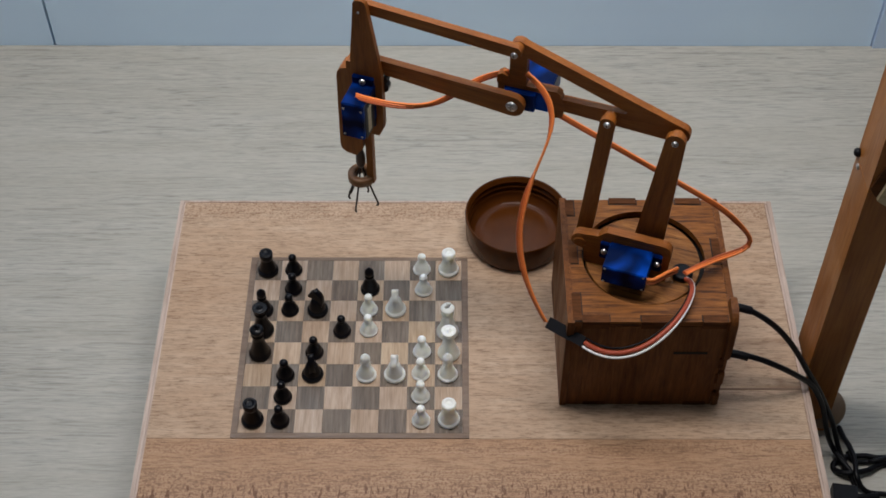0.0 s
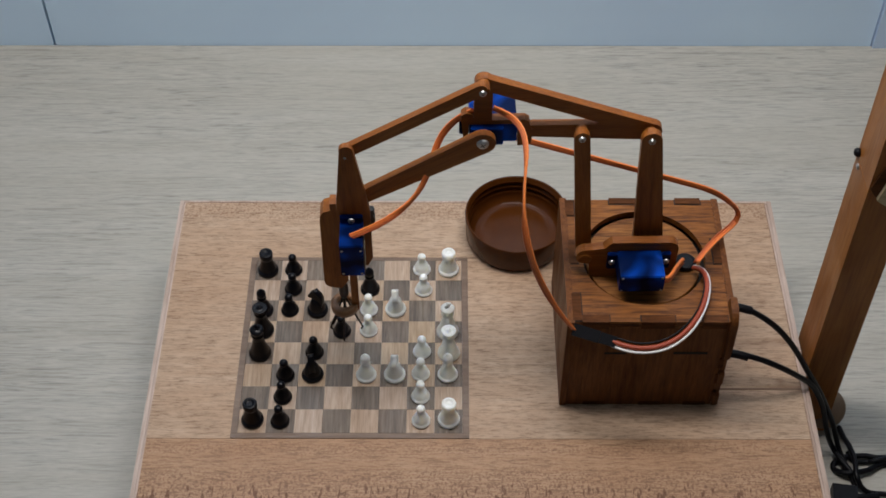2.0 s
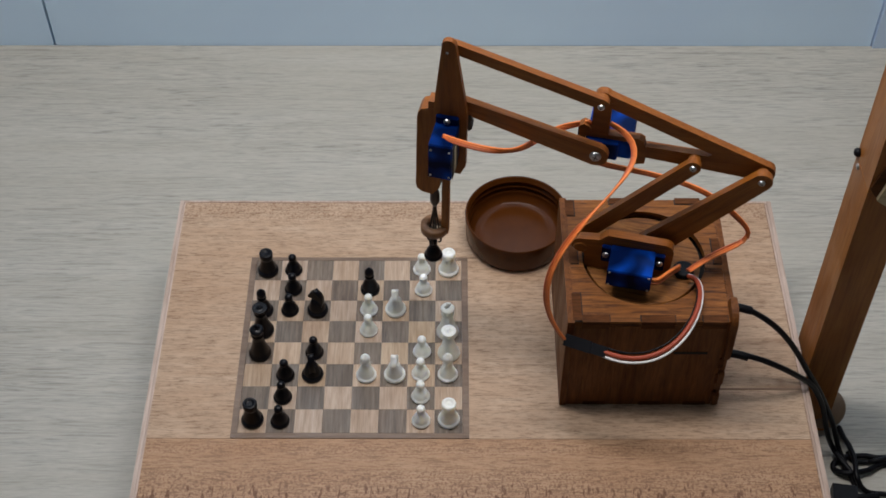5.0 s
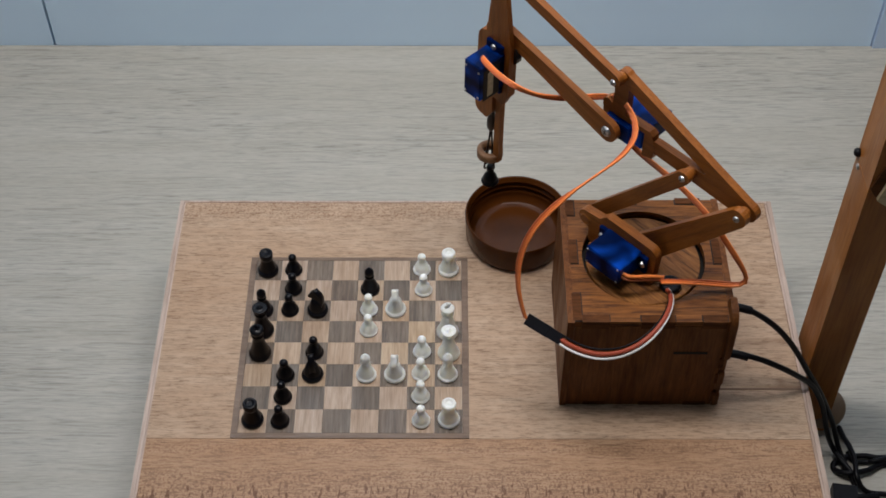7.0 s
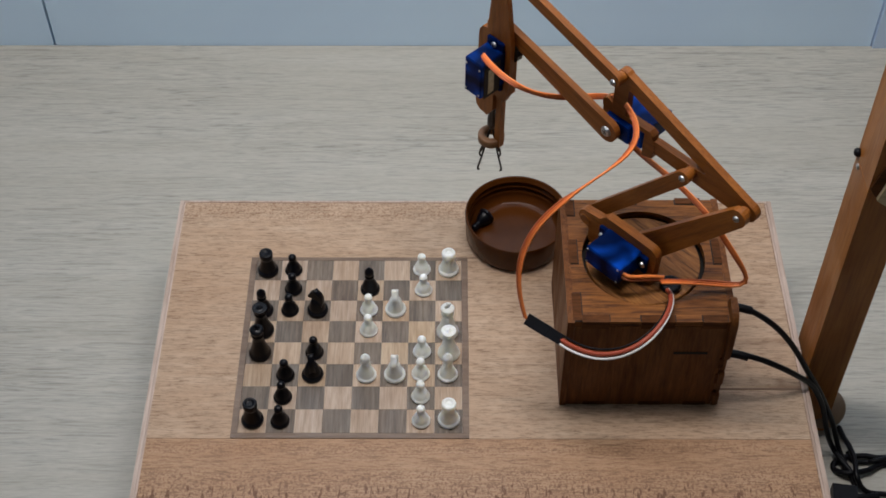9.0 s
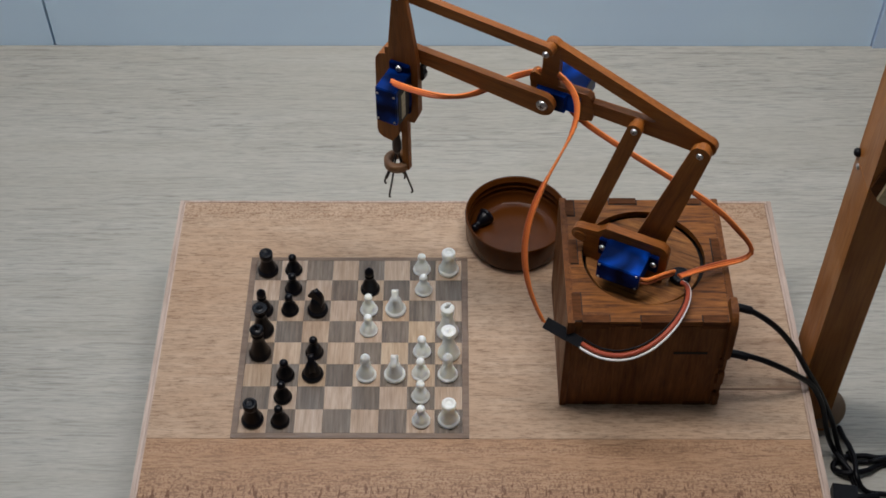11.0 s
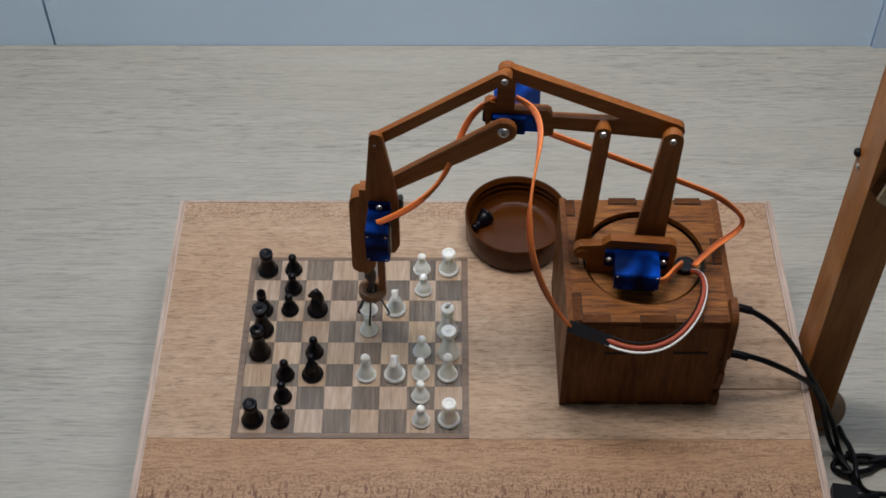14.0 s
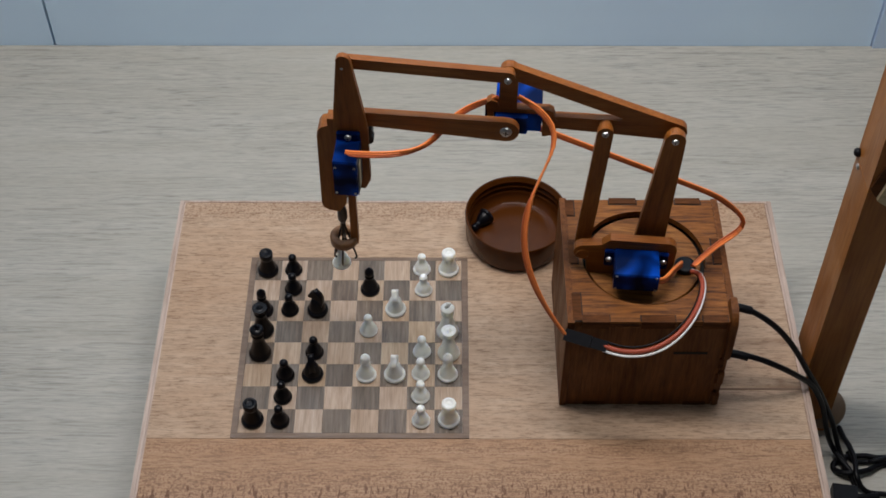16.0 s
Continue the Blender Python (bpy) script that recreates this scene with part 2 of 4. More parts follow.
for m_ in (CORD, CONN):
    m_.node_tree.nodes["Principled BSDF"].inputs["Specular IOR Level"].default_value = 0.2
ORANGE = plain("orange_wire", (0.88, 0.245, 0.058), 0.42, 0.0, 0.1, 200)
ORANGE_MID = plain("mid_orange_wire", (0.74, 0.180, 0.042), 0.42, 0.0, 0.1, 200)
ORANGE_DARK = plain("dark_orange_wire", (0.48, 0.098, 0.026), 0.42, 0.0, 0.1, 200)
REDWIRE = plain("red_wire", (0.32, 0.048, 0.016), 0.55, 0.0, 0.1, 200)
BROWNWIRE = plain("brown_wire", (0.32, 0.085, 0.030), 0.42, 0.0, 0.1, 200)
WHITEWIRE = plain("white_wire", (0.80, 0.78, 0.76), 0.4, 0.0, 0.05, 200)
RODMAT = plain("dark_rod", (0.05, 0.04, 0.036), 0.4, 0.3, 0.2, 300)
# near-black that stands in for shade in the well, slots and gaps
RECESS_SHADE = plain("recess_shade_black", (0.006, 0.005, 0.004), 0.8)
ROLL_MAT = plain("turned_wood_end", (0.20, 0.135, 0.085), 0.55, 0.0, 0.15, 90)


# ================= mesh helpers =================
def finish(bm, mat, name, smooth=False, bevel=0.0, segs=2):
    if bevel:
        bmesh.ops.bevel(bm, geom=[e for e in bm.edges if len(e.link_faces) == 2 and e.calc_face_angle(0) > 0.5], offset=bevel, segments=segs, affect="EDGES", clamp_overlap=True)
    bmesh.ops.recalc_face_normals(bm, faces=bm.faces)
    me = bpy.data.meshes.new(name)
    bm.to_mesh(me)
    bm.free()
    for m in (mat if isinstance(mat, (list, tuple)) else [mat]):
        me.materials.append(m)
    if smooth:
        for p in me.polygons:
            p.use_smooth = len(p.vertices) <= 4
    return me


def part(name, me, parent=None, label="", at=None):
    ob = new(name, me)
    if parent:
        ob.parent = parent
    if at is not None:
        ob.matrix_basis = at
    if label:
        ob["label"] = label
    return ob


def add_box(bm, x0, x1, y0, y1, z0, z1, mi=0):
    vs = [bm.verts.new(p) for p in ((x0, y0, z0), (x1, y0, z0), (x1, y1, z0), (x0, y1, z0), (x0, y0, z1), (x1, y0, z1), (x1, y1, z1), (x0, y1, z1))]
    for q in ((0, 3, 2, 1), (4, 5, 6, 7), (0, 1, 5, 4), (1, 2, 6, 5), (2, 3, 7, 6), (3, 0, 4, 7)):
        bm.faces.new([vs[i] for i in q]).material_index = mi


def box_mesh(name, mat, x0, x1, y0, y1, z0, z1, bevel=0.0005):
    bm = bmesh.new()
    add_box(bm, x0, x1, y0, y1, z0, z1)
    return finish(bm, mat, name, bevel=bevel)


def add_prism(bm, poly, y0, y1, mi=0):
    """A polygon in x and z, from y0 to y1."""
    a = [bm.verts.new((x, y0, z)) for x, z in poly]
    b = [bm.verts.new((x, y1, z)) for x, z in poly]
    n = len(poly)
    bm.faces.new(a).material_index = mi
    bm.faces.new(b[::-1]).material_index = mi
    for i in range(n):
        bm.faces.new((a[i], b[i], b[(i + 1) % n], a[(i + 1) % n])).material_index = mi


def prism_mesh(name, mat, poly, y0, y1, bevel=0.0004):
    bm = bmesh.new()
    add_prism(bm, poly, y0, y1)
    return finish(bm, mat, name, bevel=bevel)


def arc(cx, cz, r, a0, a1, n=8):
    return [(cx + r * math.cos(radians(a0 + (a1 - a0) * i / n)), cz + r * math.sin(radians(a0 + (a1 - a0) * i / n))) for i in range(n + 1)]


def bar_poly(x0, z0, r0, x1, z1, r1):
    """A straight bar with round ends between two pins."""
    a = math.degrees(math.atan2(z1 - z0, x1 - x0))
    return arc(x0, z0, r0, a + 90, a + 270) + arc(x1, z1, r1, a - 90, a + 90)


def lathe(bm, profile, seg=24, mi=0, center=(0, 0)):
    """Turn a profile of (radius, z) round the z axis."""
    rings = []
    for r, z in profile:
        if r < 1e-6:
            rings.append([bm.verts.new((center[0], center[1], z))])
        else:
            rings.append([bm.verts.new((center[0] + r * math.cos(2 * math.pi * i / seg), center[1] + r * math.sin(2 * math.pi * i / seg), z)) for i in range(seg)])
    for a, b in zip(rings, rings[1:]):
        for i in range(seg):
            j = (i + 1) % seg
            q = [a[i % len(a)], a[j % len(a)], b[j % len(b)], b[i % len(b)]]
            q = list(dict.fromkeys(q))
            if len(q) > 2:
                bm.faces.new(q).material_index = mi


def lathe_mesh(name, mat, profile, seg=24, smooth=True):
    bm = bmesh.new()
    lathe(bm, profile, seg)
    return finish(bm, mat, name, smooth=smooth)


def add_tube(bm, pts, r, seg=8, mi=0, caps=True):
    pts = [Vector(p) for p in pts]
    rings = []
    ref = Vector((0.13, 0.31, 0.94))
    for i, p in enumerate(pts):
        t = (pts[min(i + 1, len(pts) - 1)] - pts[max(i - 1, 0)]).normalized()
        u = t.cross(ref).normalized()
        v = t.cross(u)
        rings.append([bm.verts.new(p + r * (math.cos(2 * math.pi * k / seg) * u + math.sin(2 * math.pi * k / seg) * v)) for k in range(seg)])
    for a, b in zip(rings, rings[1:]):
        for k in range(seg):
            bm.faces.new((a[k], a[(k + 1) % seg], b[(k + 1) % seg], b[k])).material_index = mi
    if caps:
        bm.faces.new(rings[0][::-1]).material_index = mi
        bm.faces.new(rings[-1]).material_index = mi


def smooth_path(pts, n=10):
    """A Catmull-Rom curve through the points."""
    p = [Vector(q) for q in pts]
    p = [2 * p[0] - p[1]] + p + [2 * p[-1] - p[-2]]
    out = []
    for i in range(1, len(p) - 2):
        for k in range(n):
            t = k / n
            out.append(0.5 * (2 * p[i] + (p[i + 1] - p[i - 1]) * t + (2 * p[i - 1] - 5 * p[i] + 4 * p[i + 1] - p[i + 2]) * t * t + (3 * p[i] - p[i - 1] - 3 * p[i + 1] + p[i + 2]) * t ** 3))
    return out + [p[-2]]


def tube_mesh(name, mat, pts, r, seg=10):
    bm = bmesh.new()
    add_tube(bm, smooth_path(pts), r, seg)
    return finish(bm, mat, name, smooth=True)


def screw_mesh(name, r=0.0018, h=0.0012):
    """A round pan head that faces -y, with a cross slot cut as two dark bars."""
    bm = bmesh.new()
    lathe(bm, [(0, h), (r * 0.5, h * 0.95), (r * 0.85, h * 0.6), (r, 0), (0, 0)], 14)
    bmesh.ops.rotate(bm, verts=bm.verts, cent=(0, 0, 0), matrix=Matrix.Rotation(radians(90), 3, "X"))
    a = r * 0.5
    add_box(bm, -a, a, -h * 1.02, -h * 0.9, -r * 0.1, r * 0.1, 1)
    add_box(bm, -r * 0.1, r * 0.1, -h * 1.025, -h * 0.9, -a, a, 1)
    return finish(bm, [STEEL, RODMAT], name)


# ================= room =================
FLOOR_Z, CEIL_Z = TABLE_Z - 0.75, 1.66
WALL_Y = 0.332


def structure(name, me, label, category):
    return tagged(new(name, me), label, category, kind="structure")


# floor, ceiling and room walls are out of view, added to bounce light
structure("floor", box_mesh("floor", FLOOR_MAT, -1.7, 2.1, -1.9, 0.46, FLOOR_Z - 0.05, FLOOR_Z, 0), "grey vinyl floor under the table", "floor")
structure("ceiling", box_mesh("ceiling", ROOM_WALL, -1.7, 2.1, -1.9, 0.46, CEIL_Z, CEIL_Z + 0.05, 0), "unseen ceiling added to close the room and bounce light", "ceiling")
structure("wall_south", box_mesh("wall_south", ROOM_WALL, -1.7, 2.1, -1.9, -1.8, FLOOR_Z, CEIL_Z, 0), "unseen room wall added behind the camera to bounce light", "wall")
structure("wall_east", box_mesh("wall_east", ROOM_WALL, 2.0, 2.1, -1.8, 0.36, FLOOR_Z, CEIL_Z, 0), "unseen room wall added beside the table to bounce light", "wall")
# unseen wall; its opening only lets the added side fill in
bm = bmesh.new()
add_box(bm, -1.7, -1.6, -1.8, -1.15, FLOOR_Z, CEIL_Z)
add_box(bm, -1.7, -1.6, 0.15, 0.36, FLOOR_Z, CEIL_Z)
add_box(bm, -1.7, -1.6, -1.15, 0.15, FLOOR_Z, 0.15)
add_box(bm, -1.7, -1.6, -1.15, 0.15, 1.35, CEIL_Z)
structure("wall_west", finish(bm, ROOM_WALL, "wall_west"), "unseen room wall with an opening cut for the added side fill", "wall")
# unseen wall, dark colour gives the panel gaps their shadow
structure("wall_north", box_mesh("wall_north", SEAM, -1.7, 2.1, WALL_Y + 0.012, WALL_Y + 0.11, FLOOR_Z, CEIL_Z, 0), "backing wall coloured dark for the shadow in the panel gaps", "wall")


def wall_panel(x0, x1, mat, label, ry=0.0):
    ob = part("wall_panel", box_mesh("wall_panel", mat, 0, x1 - x0, 0, 0.011, 0, CEIL_Z - FLOOR_Z - 0.002, 0.0012), None, "", pose(x0, WALL_Y + ry, FLOOR_Z + 0.001))
    return tagged(ob, label, "wall panel", "wall panels behind the table", "structure")


wall_panel(-1.69, -0.2457, WALL_PAINT, "blue-grey smooth wall panel behind the table")
wall_panel(-0.2438, 0.3702, WALL_PAINT, "wide blue-grey smooth wall panel behind the table")
wall_panel(0.3712, 2.0, WALL_DARK, "darker blue smooth wall panel behind the table", -0.003)

# ---- table ----
table = tagged(new("table"), "pale grey oak laminate table against the wall", "table")
table.location = (0.05, -0.2, TABLE_Z)
part("tabletop", box_mesh("tabletop", TABLE, -0.95, 0.95, -0.55, 0.5315, -0.03, 0, 0.002), table)
for lx in (-0.9, 0.9):
    for ly in (-0.5, 0.48):
        part("leg", box_mesh("leg", TABLE, lx - 0.025, lx + 0.025, ly - 0.025, ly + 0.025, -0.75, -0.03, 0.002), table)

# ================= game board =================
SQ = 0.015
PX0, PX1, PY0, PY1 = -0.1078, 0.2448, -0.135, 0.1062     # veneer face

board = tagged(new("game_board"), "wooden game board box with an inlaid chessboard and pale edging", "game board")
board.location = (0, 0, TABLE_Z)
BH = -TABLE_Z
HALF = 4 * SQ
RIM_X0, RIM_X1, RIM_Y0, RIM_Y1 = -HALF - 0.0034, HALF + 0.0036, -HALF - 0.0032, HALF + 0.0024


def plank_piece(name, x0, x1, y0, y1, mat, top=0.0, bevel=0.0004, depth=0.004):
    return part(name, box_mesh(name, mat, x0, x1, y0, y1, BH - depth, BH + top, bevel), board)


part("body", box_mesh("body", EDGE_STRIP, PX0 - 0.002, PX1 + 0.002, PY0 - 0.002, PY1 + 0.001, 0, BH - 0.0042, 0.001), board)
SEAM_Y = -0.0635
plank_piece("veneer_back", PX0, PX1, RIM_Y1 + 0.0001, PY1, BOARD)
JOINT_Y = -0.0313
plank_piece("veneer_side", PX0, RIM_X0 - 0.0001, SEAM_Y, RIM_Y1, BOARD)
plank_piece("veneer_side", RIM_X1 + 0.0001, PX1, SEAM_Y, RIM_Y1, BOARD)
plank_piece("joint_line", 0.150, PX1 - 0.0003, JOINT_Y - 0.0006, JOINT_Y + 0.0006, JOINT, 0.0001, 0.0)
plank_piece("veneer_front", PX0, PX1, PY0, SEAM_Y - 0.0002, BOARD_FRONT)
plank_piece("edging", PX0 - 0.0036, PX0 - 0.0014, PY0, PY1 + 0.002, EDGE_STRIP, -0.0003)
plank_piece("edging", PX0 - 0.0013, PX0 - 0.0001, PY0, PY1, EDGE_STRIP, -0.0006)
plank_piece("edging", PX1 + 0.0001, PX1 + 0.0016, PY0, PY1, EDGE_STRIP, -0.0006)
plank_piece("edging", PX1 + 0.0017, PX1 + 0.0042, PY0, PY1 + 0.002, EDGE_STRIP, -0.0003)
plank_piece("edging", PX0 - 0.0013, PX1 + 0.0016, PY1 + 0.0001, PY1 + 0.002, EDGE_STRIP, -0.0003)
plank_piece("inlay_line", PX1 - 0.0003, PX1 + 0.0002, PY0, PY1, JOINT_PALE, 0.0002, 0.0)
plank_piece("inlay_line", PX0 + 0.001, PX1 - 0.0005, PY1 - 0.0002, PY1 + 0.0002, JOINT_PALE, 0.0002, 0.0)
plank_piece("chess_border", RIM_X0, RIM_X1, HALF + 0.0001, RIM_Y1, BORDER, 0.0)
plank_piece("chess_border", RIM_X0, RIM_X1, RIM_Y0, -HALF - 0.0001, BORDER, 0.0)
plank_piece("chess_border", RIM_X0, -HALF - 0.0001, -HALF, HALF, BORDER, 0.0)
plank_piece("chess_border", HALF + 0.0001, RIM_X1, -HALF, HALF, BORDER, 0.0)
sq_light = box_mesh("square_light", LIGHT_SQ, -SQ / 2 + 0.00006, SQ / 2 - 0.00006, -SQ / 2 + 0.00006, SQ / 2 - 0.00006, -0.003, 0.0, 0.00015)
sq_dark = box_mesh("square_dark", DARK_SQ, -SQ / 2 + 0.00006, SQ / 2 - 0.00006, -SQ / 2 + 0.00006, SQ / 2 - 0.00006, -0.003, 0.0, 0.00015)


def square_at(c, r):
    return ((c - 3.5) * SQ, (3.5 - r) * SQ)


for r in range(8):
    for c in range(8):
        x, y = square_at(c, r)
        part("square", sq_dark if (r + c) % 2 == 0 else sq_light, board, "", pose(x, y, BH + 0.0))

# ================= chess pieces =================
PROFILES = {
    "pawn": [(0.0, 0), (0.0048, 0), (0.0051, 0.0005), (0.0051, 0.0013), (0.0048, 0.0018), (0.0044, 0.0020), (0.0043, 0.0028), (0.0040, 0.0042), (0.0034, 0.0058), (0.0025, 0.0072), (0.0018, 0.0082), (0.0016, 0.0092), (0.0022, 0.0096), (0.0021, 0.0099), (0.0016, 0.0101), (0.0021, 0.0106), (0.0024, 0.0117), (0.0021, 0.0129), (0.0013, 0.0137), (0.0, 0.0140)],
    "rook": [(0.0, 0), (0.0057, 0), (0.0060, 0.0006), (0.0060, 0.0018), (0.0057, 0.0024), (0.0051, 0.0026), (0.0049, 0.0036), (0.0045, 0.0056), (0.0038, 0.0080), (0.0033, 0.0105), (0.0032, 0.0118), (0.0037, 0.0122), (0.0039, 0.0130), (0.0039, 0.0159), (0.0036, 0.0163), (0.0024, 0.0163), (0.0022, 0.0158), (0.0007, 0.0158), (0.0, 0.0160)],
    "bishop": [(0.0, 0), (0.0053, 0), (0.0056, 0.0006), (0.0056, 0.0016), (0.0053, 0.0022), (0.0047, 0.0024), (0.0046, 0.0034), (0.0042, 0.0054), (0.0034, 0.0076), (0.0025, 0.0098), (0.0020, 0.0118), (0.0028, 0.0124), (0.0026, 0.0129), (0.0020, 0.0132), (0.0024, 0.0142), (0.0027, 0.0156), (0.0025, 0.0170), (0.0017, 0.0183), (0.0009, 0.0189), (0.0009, 0.0194), (0.0, 0.0198)],
    "queen": [(0.0, 0), (0.0060, 0), (0.0063, 0.0008), (0.0061, 0.0022), (0.0054, 0.003), (0.0052, 0.0042), (0.0040, 0.008), (0.0031, 0.0125), (0.0028, 0.0158), (0.0036, 0.0164), (0.0030, 0.017), (0.0028, 0.0176), (0.0034, 0.019), (0.0042, 0.0210), (0.0040, 0.0213), (0.0030, 0.0209), (0.0012, 0.0212), (0.0009, 0.0222), (0.0, 0.0226)],
    "king": [(0.0, 0), (0.0060, 0), (0.0063, 0.0008), (0.0061, 0.0022), (0.0054, 0.003), (0.0052, 0.0042), (0.0040, 0.0085), (0.0031, 0.0135), (0.0028, 0.0168), (0.0036, 0.0174), (0.0030, 0.018), (0.0028, 0.0186), (0.0034, 0.020), (0.0039, 0.0218), (0.0037, 0.0222), (0.0015, 0.0228), (0.0, 0.0229)],
    "knight": [(0.0, 0), (0.0057, 0), (0.0060, 0.0007), (0.0059, 0.0020), (0.0054, 0.0025), (0.0046, 0.0027), (0.0047, 0.0036), (0.0045, 0.0048), (0.0041, 0.0064), (0.0036, 0.0082), (0.0030, 0.0100), (0.0022, 0.0112), (0.0, 0.0116)],
}


def piece_mesh(kind, mat, name):
    bm = bmesh.new()
    lathe(bm, PROFILES[kind], 22)
    if kind == "king":
        add_box(bm, -0.0007, 0.0007, -0.0006, 0.0006, 0.0224, 0.0262)
        add_box(bm, -0.0020, 0.0020, -0.0006, 0.0006, 0.0238, 0.0251)
    if kind == "knight":
        outline = [(-0.0030, 0.0055), (0.0036, 0.0055), (0.0040, 0.0095), (0.0038, 0.0128), (0.0028, 0.0155), (0.0010, 0.0170), (-0.0002, 0.0186), (-0.0009, 0.0172), (-0.0024, 0.0156), (-0.0044, 0.0136), (-0.0042, 0.0122), (-0.0026, 0.0121), (-0.0012, 0.0118), (-0.0024, 0.0094)]
        k = bmesh.new()
        add_prism(k, outline, -0.0018, 0.0018)
        bmesh.ops.bevel(k, geom=[e for e in k.edges if e.calc_face_angle(0) > 0.9], offset=0.0010, segments=3, affect="EDGES", clamp_overlap=True)
        me = bpy.data.meshes.new("tmp")
        k.to_mesh(me)
        k.free()
        bm.from_mesh(me)
    return finish(bm, mat, name, smooth=True)


ALL_PIECES = {}
MESHES = {}
LAYOUT = (
    ("black", "rook", 0, 0, 0), ("black", "pawn", 1, 0, 0), ("black", "pawn", 1, 1, 0), ("black", "pawn", 1, 2, 0), ("black", "bishop", 0, 2, 0), ("black", "queen", 0, 3, 0), ("black", "king", 0, 4, 0),
    ("black", "rook", 0, 7, 0), ("black", "pawn", 1, 5, 0), ("black", "pawn", 1, 6, 0), ("black", "pawn", 1, 7, 0), ("black", "knight", 2, 2, -22), ("black", "pawn", 2, 4, 0), ("black", "knight", 2, 5, -80),
    ("black", "pawn", 3, 3, 0), ("black", "bishop", 4, 1, 0),
    ("white", "pawn", 6, 0, 0), ("white", "rook", 7, 0, 0), ("white", "pawn", 6, 1, 0), ("white", "pawn", 4, 2, 0), ("white", "knight", 5, 2, 92), ("white", "pawn", 4, 3, 0), ("white", "king", 7, 3, 35), ("white", "queen", 7, 4, 0),
    ("white", "bishop", 7, 5, 0), ("white", "rook", 7, 7, 0), ("white", "pawn", 6, 4, 0), ("white", "pawn", 6, 5, 0), ("white", "pawn", 6, 6, 0), ("white", "pawn", 6, 7, 0), ("white", "bishop", 4, 5, 0), ("white", "knight", 5, 5, 90),
)
jig = random.Random(4)
for colour, kind, c, r, turn in LAYOUT:
    key = (colour, kind)
    if key not in MESHES:
        MESHES[key] = piece_mesh(kind, BLACK_PIECE if colour == "black" else WHITE_PIECE, f"{colour}_{kind}")
    x, y = square_at(c, r)
    ob = new(f"chess_{kind}", MESHES[key])
    ob.matrix_basis = pose(x + jig.uniform(-0.0006, 0.0006), y + jig.uniform(-0.0006, 0.0006), 0.0001, 0, 0, turn + jig.uniform(-5, 5))
    tone = "glossy black plastic" if colour == "black" else "ivory white plastic"
    tagged(ob, f"{tone} {kind} standing on the chessboard", f"chess {kind}", f"{colour} chess pieces")
    ALL_PIECES[colour, kind, c, r] = ob
tagged(ALL_PIECES["black", "pawn", 3, 3], "glossy black plastic pawn picked up and dropped in the bowl")
tagged(ALL_PIECES["white", "pawn", 4, 2], "ivory white plastic pawn lifted by the wire gripper")

# ================= bowl =================
bowl = new("bowl", lathe_mesh("bowl", BOWL_MAT, [(0, 0), (0.02754, 0), (0.02907, 0.00089), (0.02978, 0.00278), (0.0305, 0.01865), (0.03029, 0.01954), (0.02968, 0.01976), (0.02917, 0.0192), (0.02897, 0.01754), (0.02805, 0.01687), (0.02795, 0.01587), (0.02887, 0.0151), (0.02876, 0.01376), (0.02774, 0.01299), (0.02764, 0.01199), (0.02856, 0.01121), (0.02846, 0.00988), (0.02754, 0.00921), (0.02734, 0.00799), (0.02713, 0.00466), (0.02448, 0.00289), (0.02407, 0.00244), (0.01836, 0.00322), (0, 0.00377)], 72))
bowl.location = (0.0926, 0.0800, 0.0001)
tagged(bowl, "round reddish-brown plastic lid used as a bowl on the board", "bowl")

# ================= robot base box =================
BX0, BX1, BY0, BY1 = 0.1122, 0.1975, -0.0412, 0.0428
TH = 0.0036
base = tagged(new("plywood_box"), "dark stained plywood box with finger joints under the robot arm", "robot base")
base.location = ((BX0 + BX1) / 2, (BY0 + BY1) / 2, 0.0)
BW, BD = (BX1 - BX0) / 2, (BY1 - BY0) / 2
CX, CY = 0.1540, 0.0020       # axis of the turntable
HX, HY = CX - base.location.x, CY - base.location.y

# top with a round opening for the turntable
bm = bmesh.new()
N = 72
rings = []
x0, x1, y0, y1 = -BW + TH, BW - TH, -BD + 0.0004, BD - 0.0004
ANGLES = sorted([2 * math.pi * i / N for i in range(N)] + [math.atan2(cy - HY, cx - HX) % (2 * math.pi) for cx in (x0, x1) for cy in (y0, y1)])
N = len(ANGLES)
for z in (BOX_TOP - TH, BOX_TOP):
    inner, outer = [], []
    for a in ANGLES:
        dx, dy = math.cos(a), math.sin(a)
        inner.append(bm.verts.new((HX + 0.0320 * dx, HY + 0.0320 * dy, z)))
        tx = ((x1 - HX) / dx) if dx > 1e-9 else ((x0 - HX) / dx if dx < -1e-9 else 9)
        ty = ((y1 - HY) / dy) if dy > 1e-9 else ((y0 - HY) / dy if dy < -1e-9 else 9)
        k = min(tx, ty)
        outer.append(bm.verts.new((HX + k * dx, HY + k * dy, z)))
    rings.append((inner, outer))
(i0, o0), (i1, o1) = rings
for i in range(N):
    j = (i + 1) % N
    bm.faces.new((i1[i], i1[j], o1[j], o1[i]))
    bm.faces.new((i0[j], i0[i], o0[i], o0[j]))
    bm.faces.new((i0[i], i0[j], i1[j], i1[i]))
    bm.faces.new((o0[j], o0[i], o1[i], o1[j]))
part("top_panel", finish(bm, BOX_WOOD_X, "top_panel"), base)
part("front_panel", box_mesh("front_panel", BOX_WOOD_Z_SHADED, -BW + TH + 0.0002, BW - TH - 0.0002, -BD, -BD + TH, 0.0, BOX_TOP - TH, 0.0004), base)
